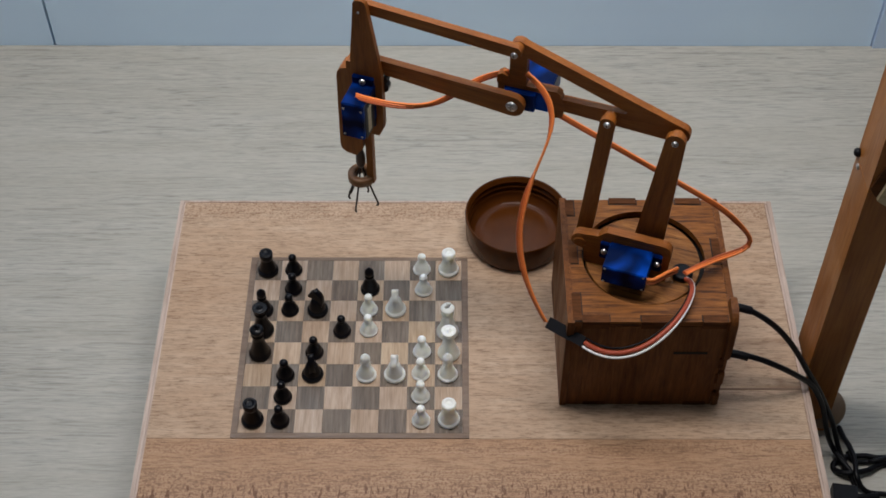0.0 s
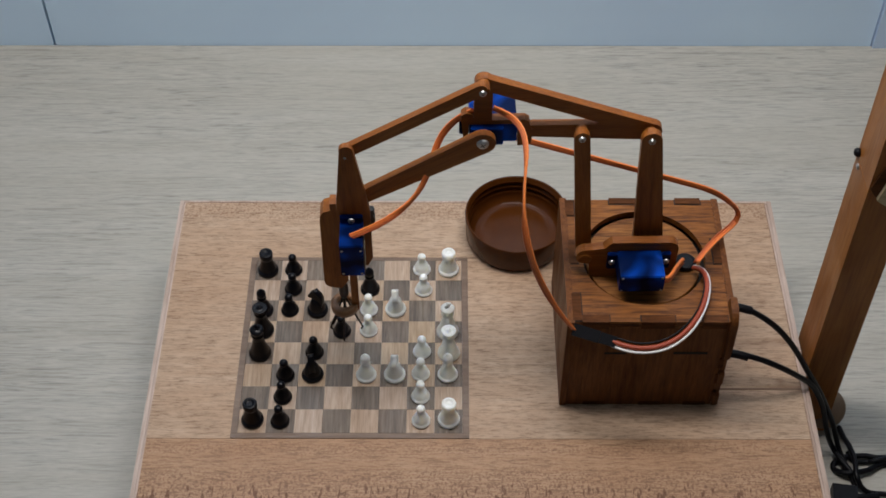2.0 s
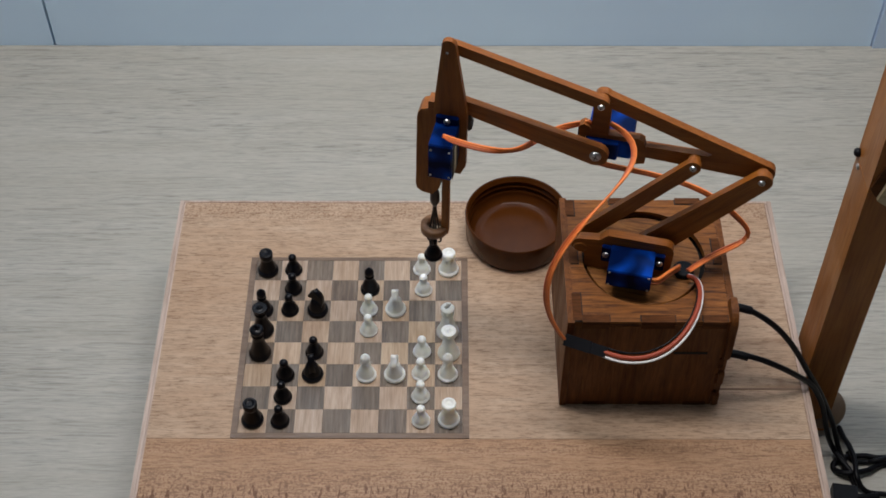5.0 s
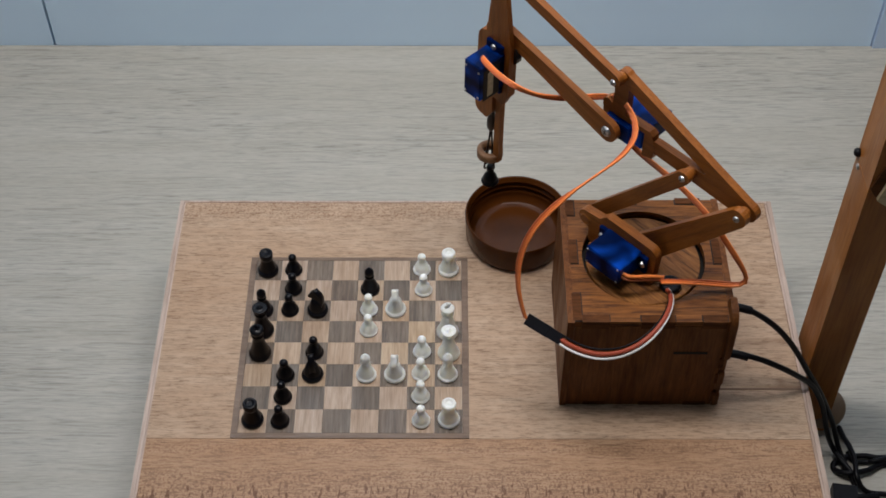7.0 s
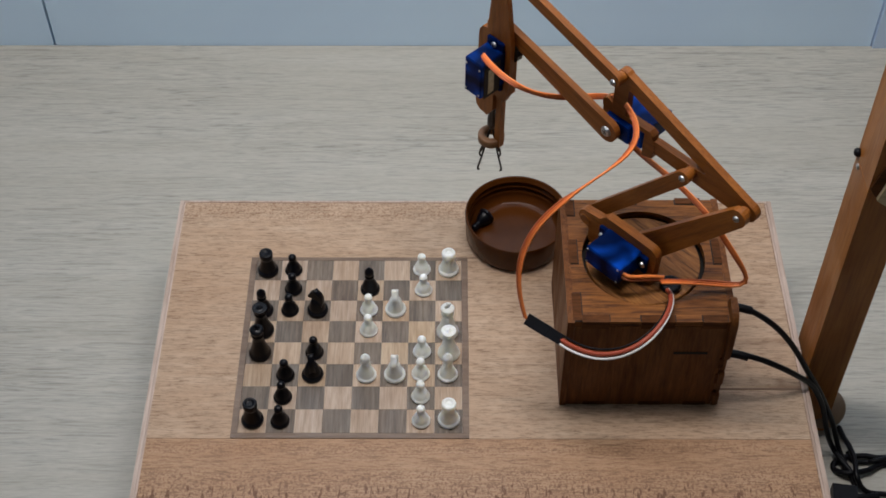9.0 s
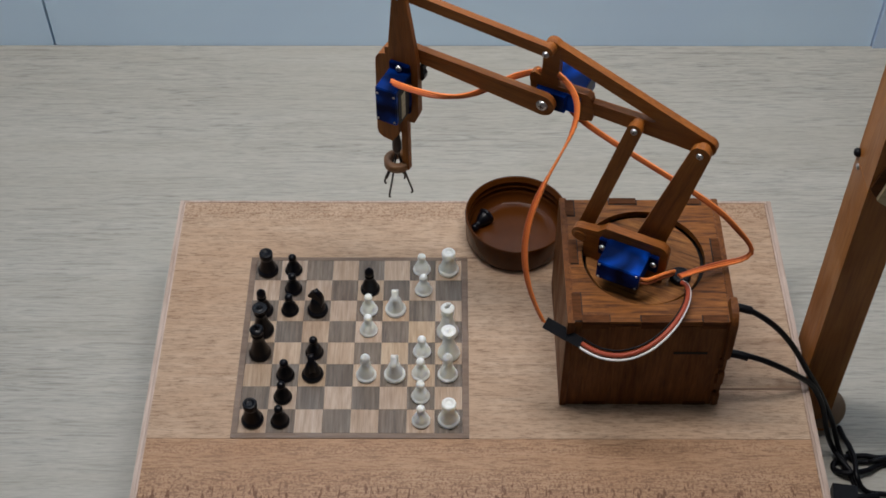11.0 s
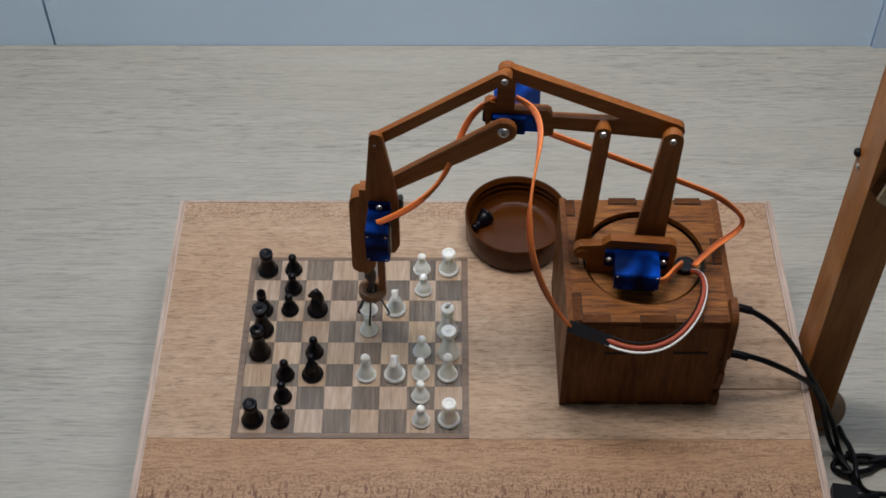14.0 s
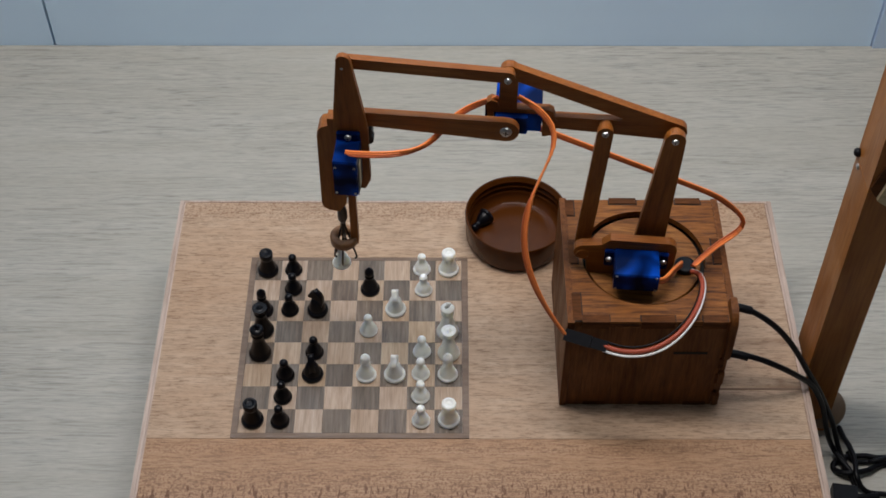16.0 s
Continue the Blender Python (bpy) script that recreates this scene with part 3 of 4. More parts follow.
part("back_panel", box_mesh("back_panel", BOX_WOOD_Z_SHADED, -BW + TH + 0.0002, BW - TH - 0.0002, BD - TH, BD, 0.0, BOX_TOP - TH, 0.0004), base)
part("side_panel", box_mesh("side_panel", BOX_WOOD_Z_SHADED, -BW, -BW + TH, -BD - 0.0006, BD + 0.0006, 0.0, BOX_TOP + 0.0004, 0.0005), base)
# side panel with rounded ear
side = [(-BD - 0.0008, 0.0), (-BD - 0.0008, 0.0095), (-BD + 0.0010, 0.0105), (-BD + 0.0010, 0.0185), (-BD - 0.0008, 0.0195), (-BD - 0.0010, 0.0290), (-BD + 0.0008, 0.0300), (-BD + 0.0008, 0.0405), (-BD - 0.0026, 0.0440), (-BD - 0.0032, 0.056)] + arc(-BD + 0.0055, 0.0705, 0.0085, 180, 90, 6) + [(-BD + 0.011, 0.079), (-BD + 0.0125, BOX_TOP + 0.0004), (BD + 0.0006, BOX_TOP + 0.0004), (BD + 0.0006, 0.0)]
bm = bmesh.new()
add_prism(bm, side, 0, TH)
bmesh.ops.rotate(bm, verts=bm.verts, cent=(0, 0, 0), matrix=Matrix.Rotation(radians(90), 3, "Z"))
part("side_panel", finish(bm, BOX_WOOD_Z_SHADED, "side_panel_ear", bevel=0.0004), base, "side panel with a rounded ear", pose(BW, 0, 0))
part("floor_panel", box_mesh("floor_panel", BOX_WOOD_X, -BW + TH, BW - TH, -BD + TH, BD - TH, 0.0002, TH, 0), base)
# black box paints the shade seen through the turntable's ring gap
part("turntable_well", box_mesh("turntable_well", RECESS_SHADE, HX - 0.0335, HX + 0.0335, HY - 0.0335, HY + 0.0335, BOX_TOP - 0.012, BOX_TOP - 0.0078, 0), base, "black box standing in for shade below the turntable")


def tab(x0, x1, y0, y1, z0, z1):
    part("finger_joint", box_mesh("finger_joint", BOX_END, x0, x1, y0, y1, z0, z1, 0.0003), base)
    if z1 > BOX_TOP:
        gap = 0.0005
        # black sheet slightly proud of the top paints the gap's shade
        part("gap_shade", box_mesh("gap_shade", RECESS_SHADE, max(x0 - gap, -BW + TH * 0.6), min(x1 + gap, BW - TH * 0.6), max(y0 - gap, -BD + 0.0005), min(y1 + gap, BD - 0.0005), BOX_TOP - 0.002, BOX_TOP + 0.0002, 0), base, "thin black sheet standing in for shade in a laser-cut gap")


for a, b in ((-0.0352, -0.0215), (-0.0055, 0.0115), (0.0255, 0.0378)):
    tab(a, b, -BD - 0.0004, -BD + TH + 0.0006, BOX_TOP - TH - 0.001, BOX_TOP + 0.0007)
for a, b in ((-0.016, -0.0015), (0.0195, 0.033)):
    tab(a, b, BD - TH, BD + 0.0004, BOX_TOP - TH - 0.001, BOX_TOP + 0.0007)
for a, b in ((-BD + 0.001, -BD + 0.0185), (-0.0035, 0.0125), (0.030, BD - 0.001)):
    tab(-BW + TH - 0.0008, -BW + TH + 0.0038, a, b, BOX_TOP - 0.003, BOX_TOP + 0.0006)
for a, b in ((-0.0035, 0.0135),):
    tab(BW - TH - 0.0036, BW - TH + 0.0006, a, b, BOX_TOP - 0.003, BOX_TOP + 0.0006)
# black strips on the front face paint the shade of slots
part("slot", box_mesh("slot", RECESS_SHADE, 0.0135, 0.031, -BD - 0.0002, -BD + 0.001, 0.0455, 0.0475, 0), base, "narrow black strip standing in for shade in a front slot")
part("slot", box_mesh("slot", RECESS_SHADE, -0.022, -0.011, -BD - 0.0002, -BD + 0.001, 0.0455, 0.0470, 0), base, "narrow black strip standing in for shade in a front slot")
for z in (0.008, 0.024, 0.038):
    tab(BW - TH - 0.0012, BW - TH + 0.0014, -BD - 0.0007, -BD + 0.002, z - 0.004, z + 0.004)
for a in (-0.024, 0.006, 0.03):
    tab(a - 0.006, a + 0.006, -BD - 0.0003, -BD + 0.001, 0.0, 0.0026)

# ================= camera post =================
POST_X, POST_Y = 0.2515, -0.012
post = tagged(new("wooden_post"), "tall brown wooden post standing beside the board", "post")
post.location = (POST_X, POST_Y, TABLE_Z)
JZ = 0.206
part("lower_beam", box_mesh("lower_beam", POST_WOOD, 0.0018, 0.0232, 0, 0.026, 0, JZ, 0.0008), post)
part("upper_beam", box_mesh("upper_beam", POST_WOOD, 0.0019, 0.0232, 0.0002, 0.0262, JZ + 0.0003, 0.62, 0.0008), post)
# thin dark chip on the face paints the shadow at the beam joint
part("notch", prism_mesh("notch", BOX_END, [(0.0022, 0.2095), (0.0056, 0.2235), (0.0120, 0.2300), (0.0100, 0.2150), (0.0062, 0.2035)], -0.0009, 0.0006, 0.0003), post, "dark chip standing in for shadow at the beam joint")
part("wedge", prism_mesh("wedge", PALE_WEDGE, [(0.0064, 0.2035), (0.0088, 0.2150), (0.0150, 0.2270), (0.0215, 0.2200), (0.0205, 0.1975), (0.0130, 0.1985)], -0.0030, -0.0010, 0.0005), post, "pale wooden wedge")
part("bolt", lathe_mesh("bolt", CONN, [(0, 0), (0.0022, 0), (0.0024, 0.0012), (0.0016, 0.0026), (0, 0.003)], 14), post, "dark steel bolt head", pose(0.0019, 0.024, JZ + 0.0035, 0, -90, 0))
part("washer", lathe_mesh("washer", STEEL, [(0, 0), (0.0016, 0), (0.0016, 0.0006), (0, 0.0006)], 14), post, "small bright steel plate", pose(0.0018, 0.020, JZ - 0.0024, 0, -90, 0))
# flattened knob, turned to the camera and placed to fit its view
foot_at = look((0.2738, -0.0040, TABLE_Z + 0.0124), EYE_AT)
foot_at = Matrix.Translation(foot_at.translation - post.location) @ foot_at.to_3x3().to_4x4() @ Matrix.Rotation(radians(180), 4, "Y")
part("foot", lathe_mesh("foot", ROLL_MAT, [(0, -0.004), (0.0095, -0.004), (0.0118, -0.002), (0.0124, 0.001), (0.0118, 0.004), (0.0090, 0.0055), (0, 0.006)], 36), post, "round wooden knob foot", foot_at)

# ================= power cords =================
def cord(name, pts, r, label):
    return tagged(new(name, tube_mesh(name, CORD, pts, r)), label, "cable", "black power cords")


TZ = TABLE_Z
cord1 = cord("power_cable", [(0.1985, -0.0200, 0.0585), (0.2030, -0.0205, 0.0583), (0.2073, -0.0202, 0.0565), (0.2178, -0.0216, 0.0500), (0.2282, -0.0232, 0.0400), (0.2381, -0.0248, 0.0260), (0.2470, -0.0263, 0.0100), (0.2545, -0.0257, -0.0040), (0.2631, -0.0246, -0.0220), (0.2728, -0.0245, -0.0450), (0.2793, -0.0267, -0.0640), (0.2831, -0.0379, -0.0682), (0.2855, -0.0492, -0.0682)], 0.0016, "black power cord plugged into the robot base, hanging off the board")
cord2 = cord("power_cable", [(0.1985, -0.0332, 0.0360), (0.2021, -0.0334, 0.0355), (0.2146, -0.0339, 0.0320), (0.2280, -0.0336, 0.0240), (0.2410, -0.0318, 0.0125), (0.2515, -0.0295, 0.0000), (0.2616, -0.0277, -0.0220), (0.2695, -0.0279, -0.0480), (0.2763, -0.0287, -0.0640), (0.2799, -0.0356, -0.0652), (0.2840, -0.0435, -0.0652), (0.2875, -0.0522, -0.0682)], 0.0016, "black power cord leaving the robot base over the board's edge")
cord("power_cable", [(0.3454, -0.0258, -0.0683), (0.3073, -0.0317, -0.0683), (0.2950, -0.0305, -0.0683), (0.2823, -0.0317, -0.0683), (0.2763, -0.0356, -0.0683), (0.2761, -0.0402, -0.0682), (0.2827, -0.0445, -0.0648), (0.2948, -0.0412, -0.0665), (0.3063, -0.0358, -0.0678), (0.3450, -0.0277, -0.0683)], 0.0017, "black power cord looped on the table")
cord("power_cable", [(0.2856, -0.0279, -0.0683), (0.2878, -0.0340, -0.0683), (0.2958, -0.0348, -0.0683), (0.3039, -0.0349, -0.0650), (0.3459, -0.0238, -0.0683)], 0.0015, "thin black cord lying on the table")
cord("power_cable", [(0.2835, -0.0106, -0.0683), (0.2844, -0.0192, -0.0660), (0.2857, -0.0281, -0.0630), (0.2864, -0.0383, -0.0615), (0.2856, -0.0492, -0.0615), (0.2908, -0.0544, -0.0675), (0.3023, -0.0561, -0.0683), (0.3379, -0.0579, -0.0683)], 0.0016, "black power cord crossing other cords on the table")
plug = tagged(new("power_plug"), "black moulded plug among the cords on the table", "plug")
plug.matrix_basis = pose(0.2778, -0.0586, TZ, 0, 0, -8)
part("body", box_mesh("plug_body", CONN, -0.0072, 0.0068, -0.0065, 0.0055, 0.0, 0.0075, 0.002), plug)
part("strain_relief", tube_mesh("strain_relief", CORD, [(0.0068, 0, 0.0040), (0.013, 0.001, 0.0035), (0.019, 0.003, 0.0028)], 0.0022), plug)
for z, y in ((0.0585, -0.0200), (0.036, -0.0332)):
    c = cord1 if z > 0.05 else cord2
    part("plug_collar", tube_mesh("plug_collar", CONN, [(0.1980, y, z), (0.204, y - 0.0008, z - 0.0004), (0.2095, y - 0.0018, z - 0.0015)], 0.0023), c, "thicker black plug collar")

# ================= robot arm =================
# link geometry in the turntable's own space; heights are above the board and lowered to the box top by Z()
PIV_X, PIV_Z, LEVER = 0.00083, 0.08165, 0.07761
LINK_DX, LINK_DZ = -0.03323, 0.00204
ELB_DX, ELB_DZ = -0.08025, 0.00115
TOP_DX, TOP_DZ = -0.08042, 0.03224
FORE = 0.0737
ARM_Y, HEAD_Y = 0.0020, 0.0014      # sideways set of the bars and of the head
GRIP_X, GRIP_Y, GRIP_LIFT = -0.0090, -0.0018, 0.0099


def Z(z):
    return z - BOX_TOP


# seconds: turntable, lever and forearm angle in degrees
JOINTS = (
    (0, -18.5, 4.0, 5.1), (0.15, -18.4, 4.1, 5.3), (0.3, -12.3, 3.8, 5.3), (0.5, -3.7, 3.6, 5.2), (0.7, 0.0, 3.3, 5.3), (1, 0.8, 3.4, 5.4), (1.15, 0.9, 3.4, 5.3), (1.5, 1.1, 3.1, -3.4), (2, 1.3, -4.6, -31.6), (2.2, 1.1, -6.3, -34.9), (2.5, 1.0, -6.4, -35.1), (3, 1.1, -6.4, -34.7),
    (3.2, 0.6, -4.6, -24.4), (3.5, -0.1, -1.2, -10.8), (3.75, -0.6, 3.4, -1.2), (4, -0.8, 10.1, 0.3), (4.2, -0.3, 22.2, 6.7), (4.5, -1.0, 36.8, 10.2), (4.8, -4.4, 39.0, 15.1), (5.3, -31.6, 38.9, 16.7), (5.8, -56.9, 38.7, 16.0), (6.1, -59.9, 38.6, 15.5), (6.3, -60.1, 38.6, 15.2), (6.6, -60.4, 38.7, 15.7),
    (6.75, -54.2, 38.5, 15.7), (6.95, -46.3, 38.4, 15.5), (7.2, -45.8, 38.3, 15.1), (7.9, -45.8, 38.3, 16.0), (8.5, -45.9, 38.3, 16.7), (9.2, -46.1, 38.3, 17.1), (9.7, -45.4, 36.3, 16.2), (10.4, -34.8, 23.9, 9.5), (11, -25.5, 13.8, 5.5), (11.3, -25.0, 13.5, 5.6), (11.55, -24.0, 13.5, 5.5), (11.8, -12.7, 13.1, 6.1),
    (12, -6.7, 12.9, 6.4), (12.3, -4.4, 12.8, 6.6), (12.6, -4.2, 12.7, 6.0), (13, -4.3, 11.5, -5.5), (13.5, -4.0, 6.1, -29.6), (13.8, -4.2, 3.3, -35.9), (14, -4.2, 2.9, -36.5), (14.5, -4.2, 3.1, -36.3), (14.65, -4.4, 4.6, -30.0), (15, -5.4, 8.6, -12.0), (15.5, -5.6, 11.4, 0.6), (15.7, -5.2, 8.3, 1.6),
    (16, -4.7, 3.7, 2.5),
)
# seconds and how far the gripper is shut
GRIP = ((0.0, 0.0), (2.45, 0.0), (2.65, 0.35), (3.0, 0.35), (3.7, 1.0), (8.05, 1.0), (8.2, 0.0), (14.2, 0.0), (14.5, 0.55), (16.0, 0.55))


def glide(rows, t):
    """Monotone cubic interpolation of the rows at t."""
    ts = [r[0] for r in rows]
    if t <= ts[0]:
        return list(rows[0][1:])
    if t >= ts[-1]:
        return list(rows[-1][1:])
    i = max(k for k in range(len(ts) - 1) if ts[k] <= t)
    h = ts[i + 1] - ts[i]
    u = (t - ts[i]) / h
    out = []
    for c in range(1, len(rows[0])):
        def slope(k):
            if k == 0 or k == len(ts) - 1:
                return 0.0
            a = (rows[k][c] - rows[k - 1][c]) / (ts[k] - ts[k - 1])
            b = (rows[k + 1][c] - rows[k][c]) / (ts[k + 1] - ts[k])
            return 0.0 if a * b <= 0 else 2 * a * b / (a + b)
        a, b = rows[i][c], rows[i + 1][c]
        out.append((2 * u ** 3 - 3 * u ** 2 + 1) * a + (u ** 3 - 2 * u ** 2 + u) * h * slope(i) + (-2 * u ** 3 + 3 * u ** 2) * b + (u ** 3 - u ** 2) * h * slope(i + 1))
    return out


def arm_state(t):
    """Yaw, lever and forearm angles, the pins' places in the turntable's space, the grip and the head's tilt."""
    yaw, lev, fore = glide(JOINTS, t)
    a, b = radians(lev), radians(fore)
    rear = Vector((PIV_X + LEVER * math.sin(a), 0, PIV_Z + LEVER * math.cos(a)))
    elbow = rear + Vector((ELB_DX, 0, ELB_DZ))
    wrist = elbow + Vector((-FORE * math.cos(b), 0, FORE * math.sin(b)))
    u = min(1.0, max(0.0, (lev - 20) / 18))
    tilt = 0.8 * u * u * (3 - 2 * u)
    return dict(yaw=yaw, lev=lev, fore=fore, rear=rear, elbow=elbow, wrist=wrist, grip=glide(GRIP, t)[0], tilt=tilt)


arm = tagged(new("robot"), "dark stained wooden robot arm with blue servos on a turntable", "robot arm")
arm.location = (CX, CY, BOX_TOP)


def servo_mesh(name):
    """A small hobby servo: length along x, shaft towards +y at the origin, mounting ears at y = 0."""
    bm = bmesh.new()
    add_box(bm, -0.0165, 0.0060, -0.0162, 0.0062, -0.0058, 0.0058, 0)
    add_box(bm, -0.0100, 0.0056, 0.0064, 0.0088, -0.0056, 0.0056, 1)
    add_box(bm, -0.0213, -0.0166, -0.0012, 0.0012, -0.0056, 0.0056, 1)
    add_box(bm, 0.0061, 0.0108, -0.0012, 0.0012, -0.0056, 0.0056, 1)
    bmesh.ops.bevel(bm, geom=bm.edges[:], offset=0.0005, segments=2, affect="EDGES", clamp_overlap=True)
    return finish(bm, [BLUE, BLUE_DARK], name)


SERVO = servo_mesh("servo")
SCREW = screw_mesh("screw")
SMALL = screw_mesh("small_screw", 0.0007, 0.0005)
BIG = screw_mesh("pivot_screw", 0.0030, 0.0014)


def screw(parent, x, y, z, me=None, name="screw"):
    return part(name, me or SCREW, parent, "steel screw head", pose(x, y, z))


# ---- turntable and shoulder ----
part("turntable", lathe_mesh("turntable", TURN_WOOD, [(0, Z(0.0655)), (0.0294, Z(0.0655)), (0.0298, Z(0.066)), (0.0298, Z(0.0692)), (0.0295, Z(0.0695)), (0, Z(0.0695))], 72, False), arm, "round plywood turntable disc")
bracket = [(-0.0292, Z(0.0696)), (0.0140, Z(0.0696)), (0.0148, Z(0.086))] + arc(0.0098, Z(0.0902), 0.0050, 0, 90, 5) + [(-0.0190, Z(0.0955)), (-0.0232, Z(0.0912)), (-0.0290, Z(0.0905))] + arc(-0.0318, Z(0.0850), 0.0052, 80, 230, 8) + [(-0.0300, Z(0.0795))]
part("shoulder_bracket", prism_mesh("shoulder_bracket", ARM_WOOD_X, bracket, -0.0105, -0.0058, 0.0007), arm)
shoulder = part("servo", SERVO, arm, "blue plastic hobby servo", pose(PIV_X - 0.0007, -0.0118, Z(0.0837)))
screw(shoulder, 0.0085, -0.0012, 0)
screw(shoulder, -0.0190, -0.0012, 0)
for sx in (-0.0152, 0.0047):
    for sz in (-0.0046, 0.0046):
        screw(shoulder, sx, -0.0161, sz, SMALL, "case_screw")
bm = bmesh.new()
lathe(bm, [(0, 0), (0.0036, 0), (0.0036, 0.0055), (0.003, 0.006), (0, 0.006)], 18)
part("pivot_pin", finish(bm, ARM_WOOD_X, "pivot_pin"), arm, "round wooden spacer", pose(PIV_X + LINK_DX, -0.0050, Z(PIV_Z + LINK_DZ), 90, 0, 0))
part("cable_grommet", lathe_mesh("cable_grommet", CONN, [(0, 0.0005), (0.0052, 0), (0.0056, 0.0012), (0.0055, 0.0026), (0.0048, 0.0032), (0.0036, 0.0033), (0, 0.0030)], 24), arm, "black rubber grommet", pose(0.0215, -0.0035, Z(0.0696)))

# ---- lever and link ----
lever = part("lever", prism_mesh("lever", ARM_WOOD_Z, bar_poly(0, 0, 0.0078, 0, LEVER, 0.0050), -0.0042, -0.0002, 0.0004), arm)
screw(lever, 0, -0.0042, LEVER - 0.0002, name="pivot_screw")
link = part("link", prism_mesh("link", ARM_WOOD_Z, bar_poly(0, 0, 0.0040, 0, LEVER, 0.0038), -0.0040, -0.0004, 0.0004), arm)
screw(link, 0, -0.0042, LEVER, name="pivot_screw")

# ---- upper frame ----
bm = bmesh.new()
add_prism(bm, bar_poly(0.0006, -0.0008, 0.0052, -0.0560, 0.0010, 0.0038), 0.0030, 0.0070)
add_prism(bm, bar_poly(0.0012, 0.0002, 0.0040, -0.0798, 0.0314, 0.0036), 0.0028, 0.0069)
add_prism(bm, [(-0.0290, 0.0030), (-0.0120, 0.0010), (-0.0120, 0.0045), (-0.0235, 0.0072)], 0.0031, 0.0068)
add_prism(bm, arc(-0.0800, 0.0312, 0.0043, 0, 180, 8) + [(-0.0844, 0.0064), (-0.0758, 0.0064)], 0.0027, 0.0071)
add_prism(bm, [(-0.0895, 0.0062), (-0.0590, 0.0062), (-0.0580, 0.0074), (-0.0605, 0.0090), (-0.0755, 0.0087), (-0.0840, 0.0087), (-0.0850, 0.0124), (-0.0880, 0.0136), (-0.0902, 0.0118), (-0.0905, 0.0080)], 0.0026, 0.0072)
add_prism(bm, [(-0.0900, 0.0063), (-0.0868, 0.0063), (-0.0868, -0.0062), (-0.0890, -0.0064)], 0.0026, 0.0072)
add_prism(bm, [(-0.0632, 0.0063), (-0.0582, 0.0063), (-0.0562, 0.0015), (-0.0568, -0.0066), (-0.0620, -0.0082), (-0.0632, -0.0080)], 0.0026, 0.0072)
frame_part = part("upper_frame", finish(bm, ARM_WOOD_X, "upper_frame", bevel=0.0004), arm)
part("servo", SERVO, frame_part, "blue plastic hobby servo", pose(ELB_DX, 0.0085, ELB_DZ - 0.0006, 0, 0, 180))
bm = bmesh.new()
lathe(bm, [(0, 0), (0.0030, 0), (0.0030, 0.0065), (0, 0.0065)], 14)
spacer = finish(bm, ARM_WOOD_X, "spacer")
for sx, sz in ((0, 0), (LINK_DX, LINK_DZ), (TOP_DX, TOP_DZ)):
    part("spacer", spacer, frame_part, "", pose(sx, 0.0031, sz, 90, 0, 0))

# ---- forearm bars ----
lower_bar = part("forearm_bar", prism_mesh("forearm_bar", ARM_WOOD_X, bar_poly(0, 0, 0.0062, -FORE, 0, 0.0040), -0.0055, -0.0018, 0.0004), arm, "long tapered wooden forearm bar")
screw(lower_bar, 0, -0.0055, 0, BIG, "pivot_screw")
upper_bar = part("forearm_bar", prism_mesh("forearm_bar_thin", ARM_WOOD_X, bar_poly(0, 0.0024, 0.0032, -FORE, 0.0026, 0.0030), -0.0048, -0.0012, 0.0004), arm, "thin wooden parallel bar")
screw(upper_bar, 0, -0.0048, 0.0008, name="pivot_screw")

# ---- head with gripper ----
plate = [(-0.0050, 0.0385)] + arc(-0.0018, 0.0385, 0.0034, 170, 10, 6) + [(0.0062, 0.0090), (0.0080, -0.0040), (0.0080, -0.0380), (0.0055, -0.0440), (-0.0080, -0.0440), (-0.0086, -0.0040), (-0.0078, 0.0084)]
head = part("head_plate", prism_mesh("head_plate", ARM_WOOD_Z, plate, -0.0088, -0.0058, 0.0005), arm, "tapered wooden head plate")
block = [(-0.0176, -0.0130), (-0.0172, -0.0095), (-0.0155, -0.0068), (-0.0125, -0.0056), (-0.0095, -0.0056), (-0.0056, -0.0070), (-0.0056, -0.0600), (-0.0095, -0.0662), (-0.0150, -0.0652), (-0.0176, -0.0632), (-0.0183, -0.0600)]
part("head_block", prism_mesh("head_block", ARM_WOOD_Z, block, -0.0056, 0.0036, 0.0009), head, "thick wooden block")
part("head_block", box_mesh("head_rib", ARM_WOOD_Z, -0.0120, -0.0088, -0.0055, 0.0010, -0.0100, -0.0008, 0.0004), head, "")
part("head_spacer", box_mesh("head_spacer", ARM_WOOD_Z, -0.0004, 0.0068, -0.0057, -0.0020, -0.0400, -0.0130, 0.0004), head)
part("servo", SERVO, head, "blue plastic hobby servo with a sticker", Matrix.Translation((-0.0014, -0.0098, -0.0258)) @ Matrix.Rotation(radians(90), 4, "Y"))
screw(head, -0.0014, -0.0110, -0.0072)
screw(head, -0.0024, -0.0088, 0.0345, SMALL, "pivot_screw")
label_back = part("sticker", box_mesh("sticker", CONN, 0.0045, 0.0047, -0.0238, -0.0122, -0.0330, -0.0125, 0.0), head, "dark paper sticker with a yellowish bar")
part("bar", box_mesh("bar", STICKER, 0.0047, 0.0049, -0.0208, -0.0168, -0.0310, -0.0150, 0.0), label_back, "yellowish printed bar")
for sx in (-0.0060, 0.0032):
    for sz in (-0.0128, -0.0298):
        screw(head, sx, -0.0259, sz, SMALL, "case_screw")
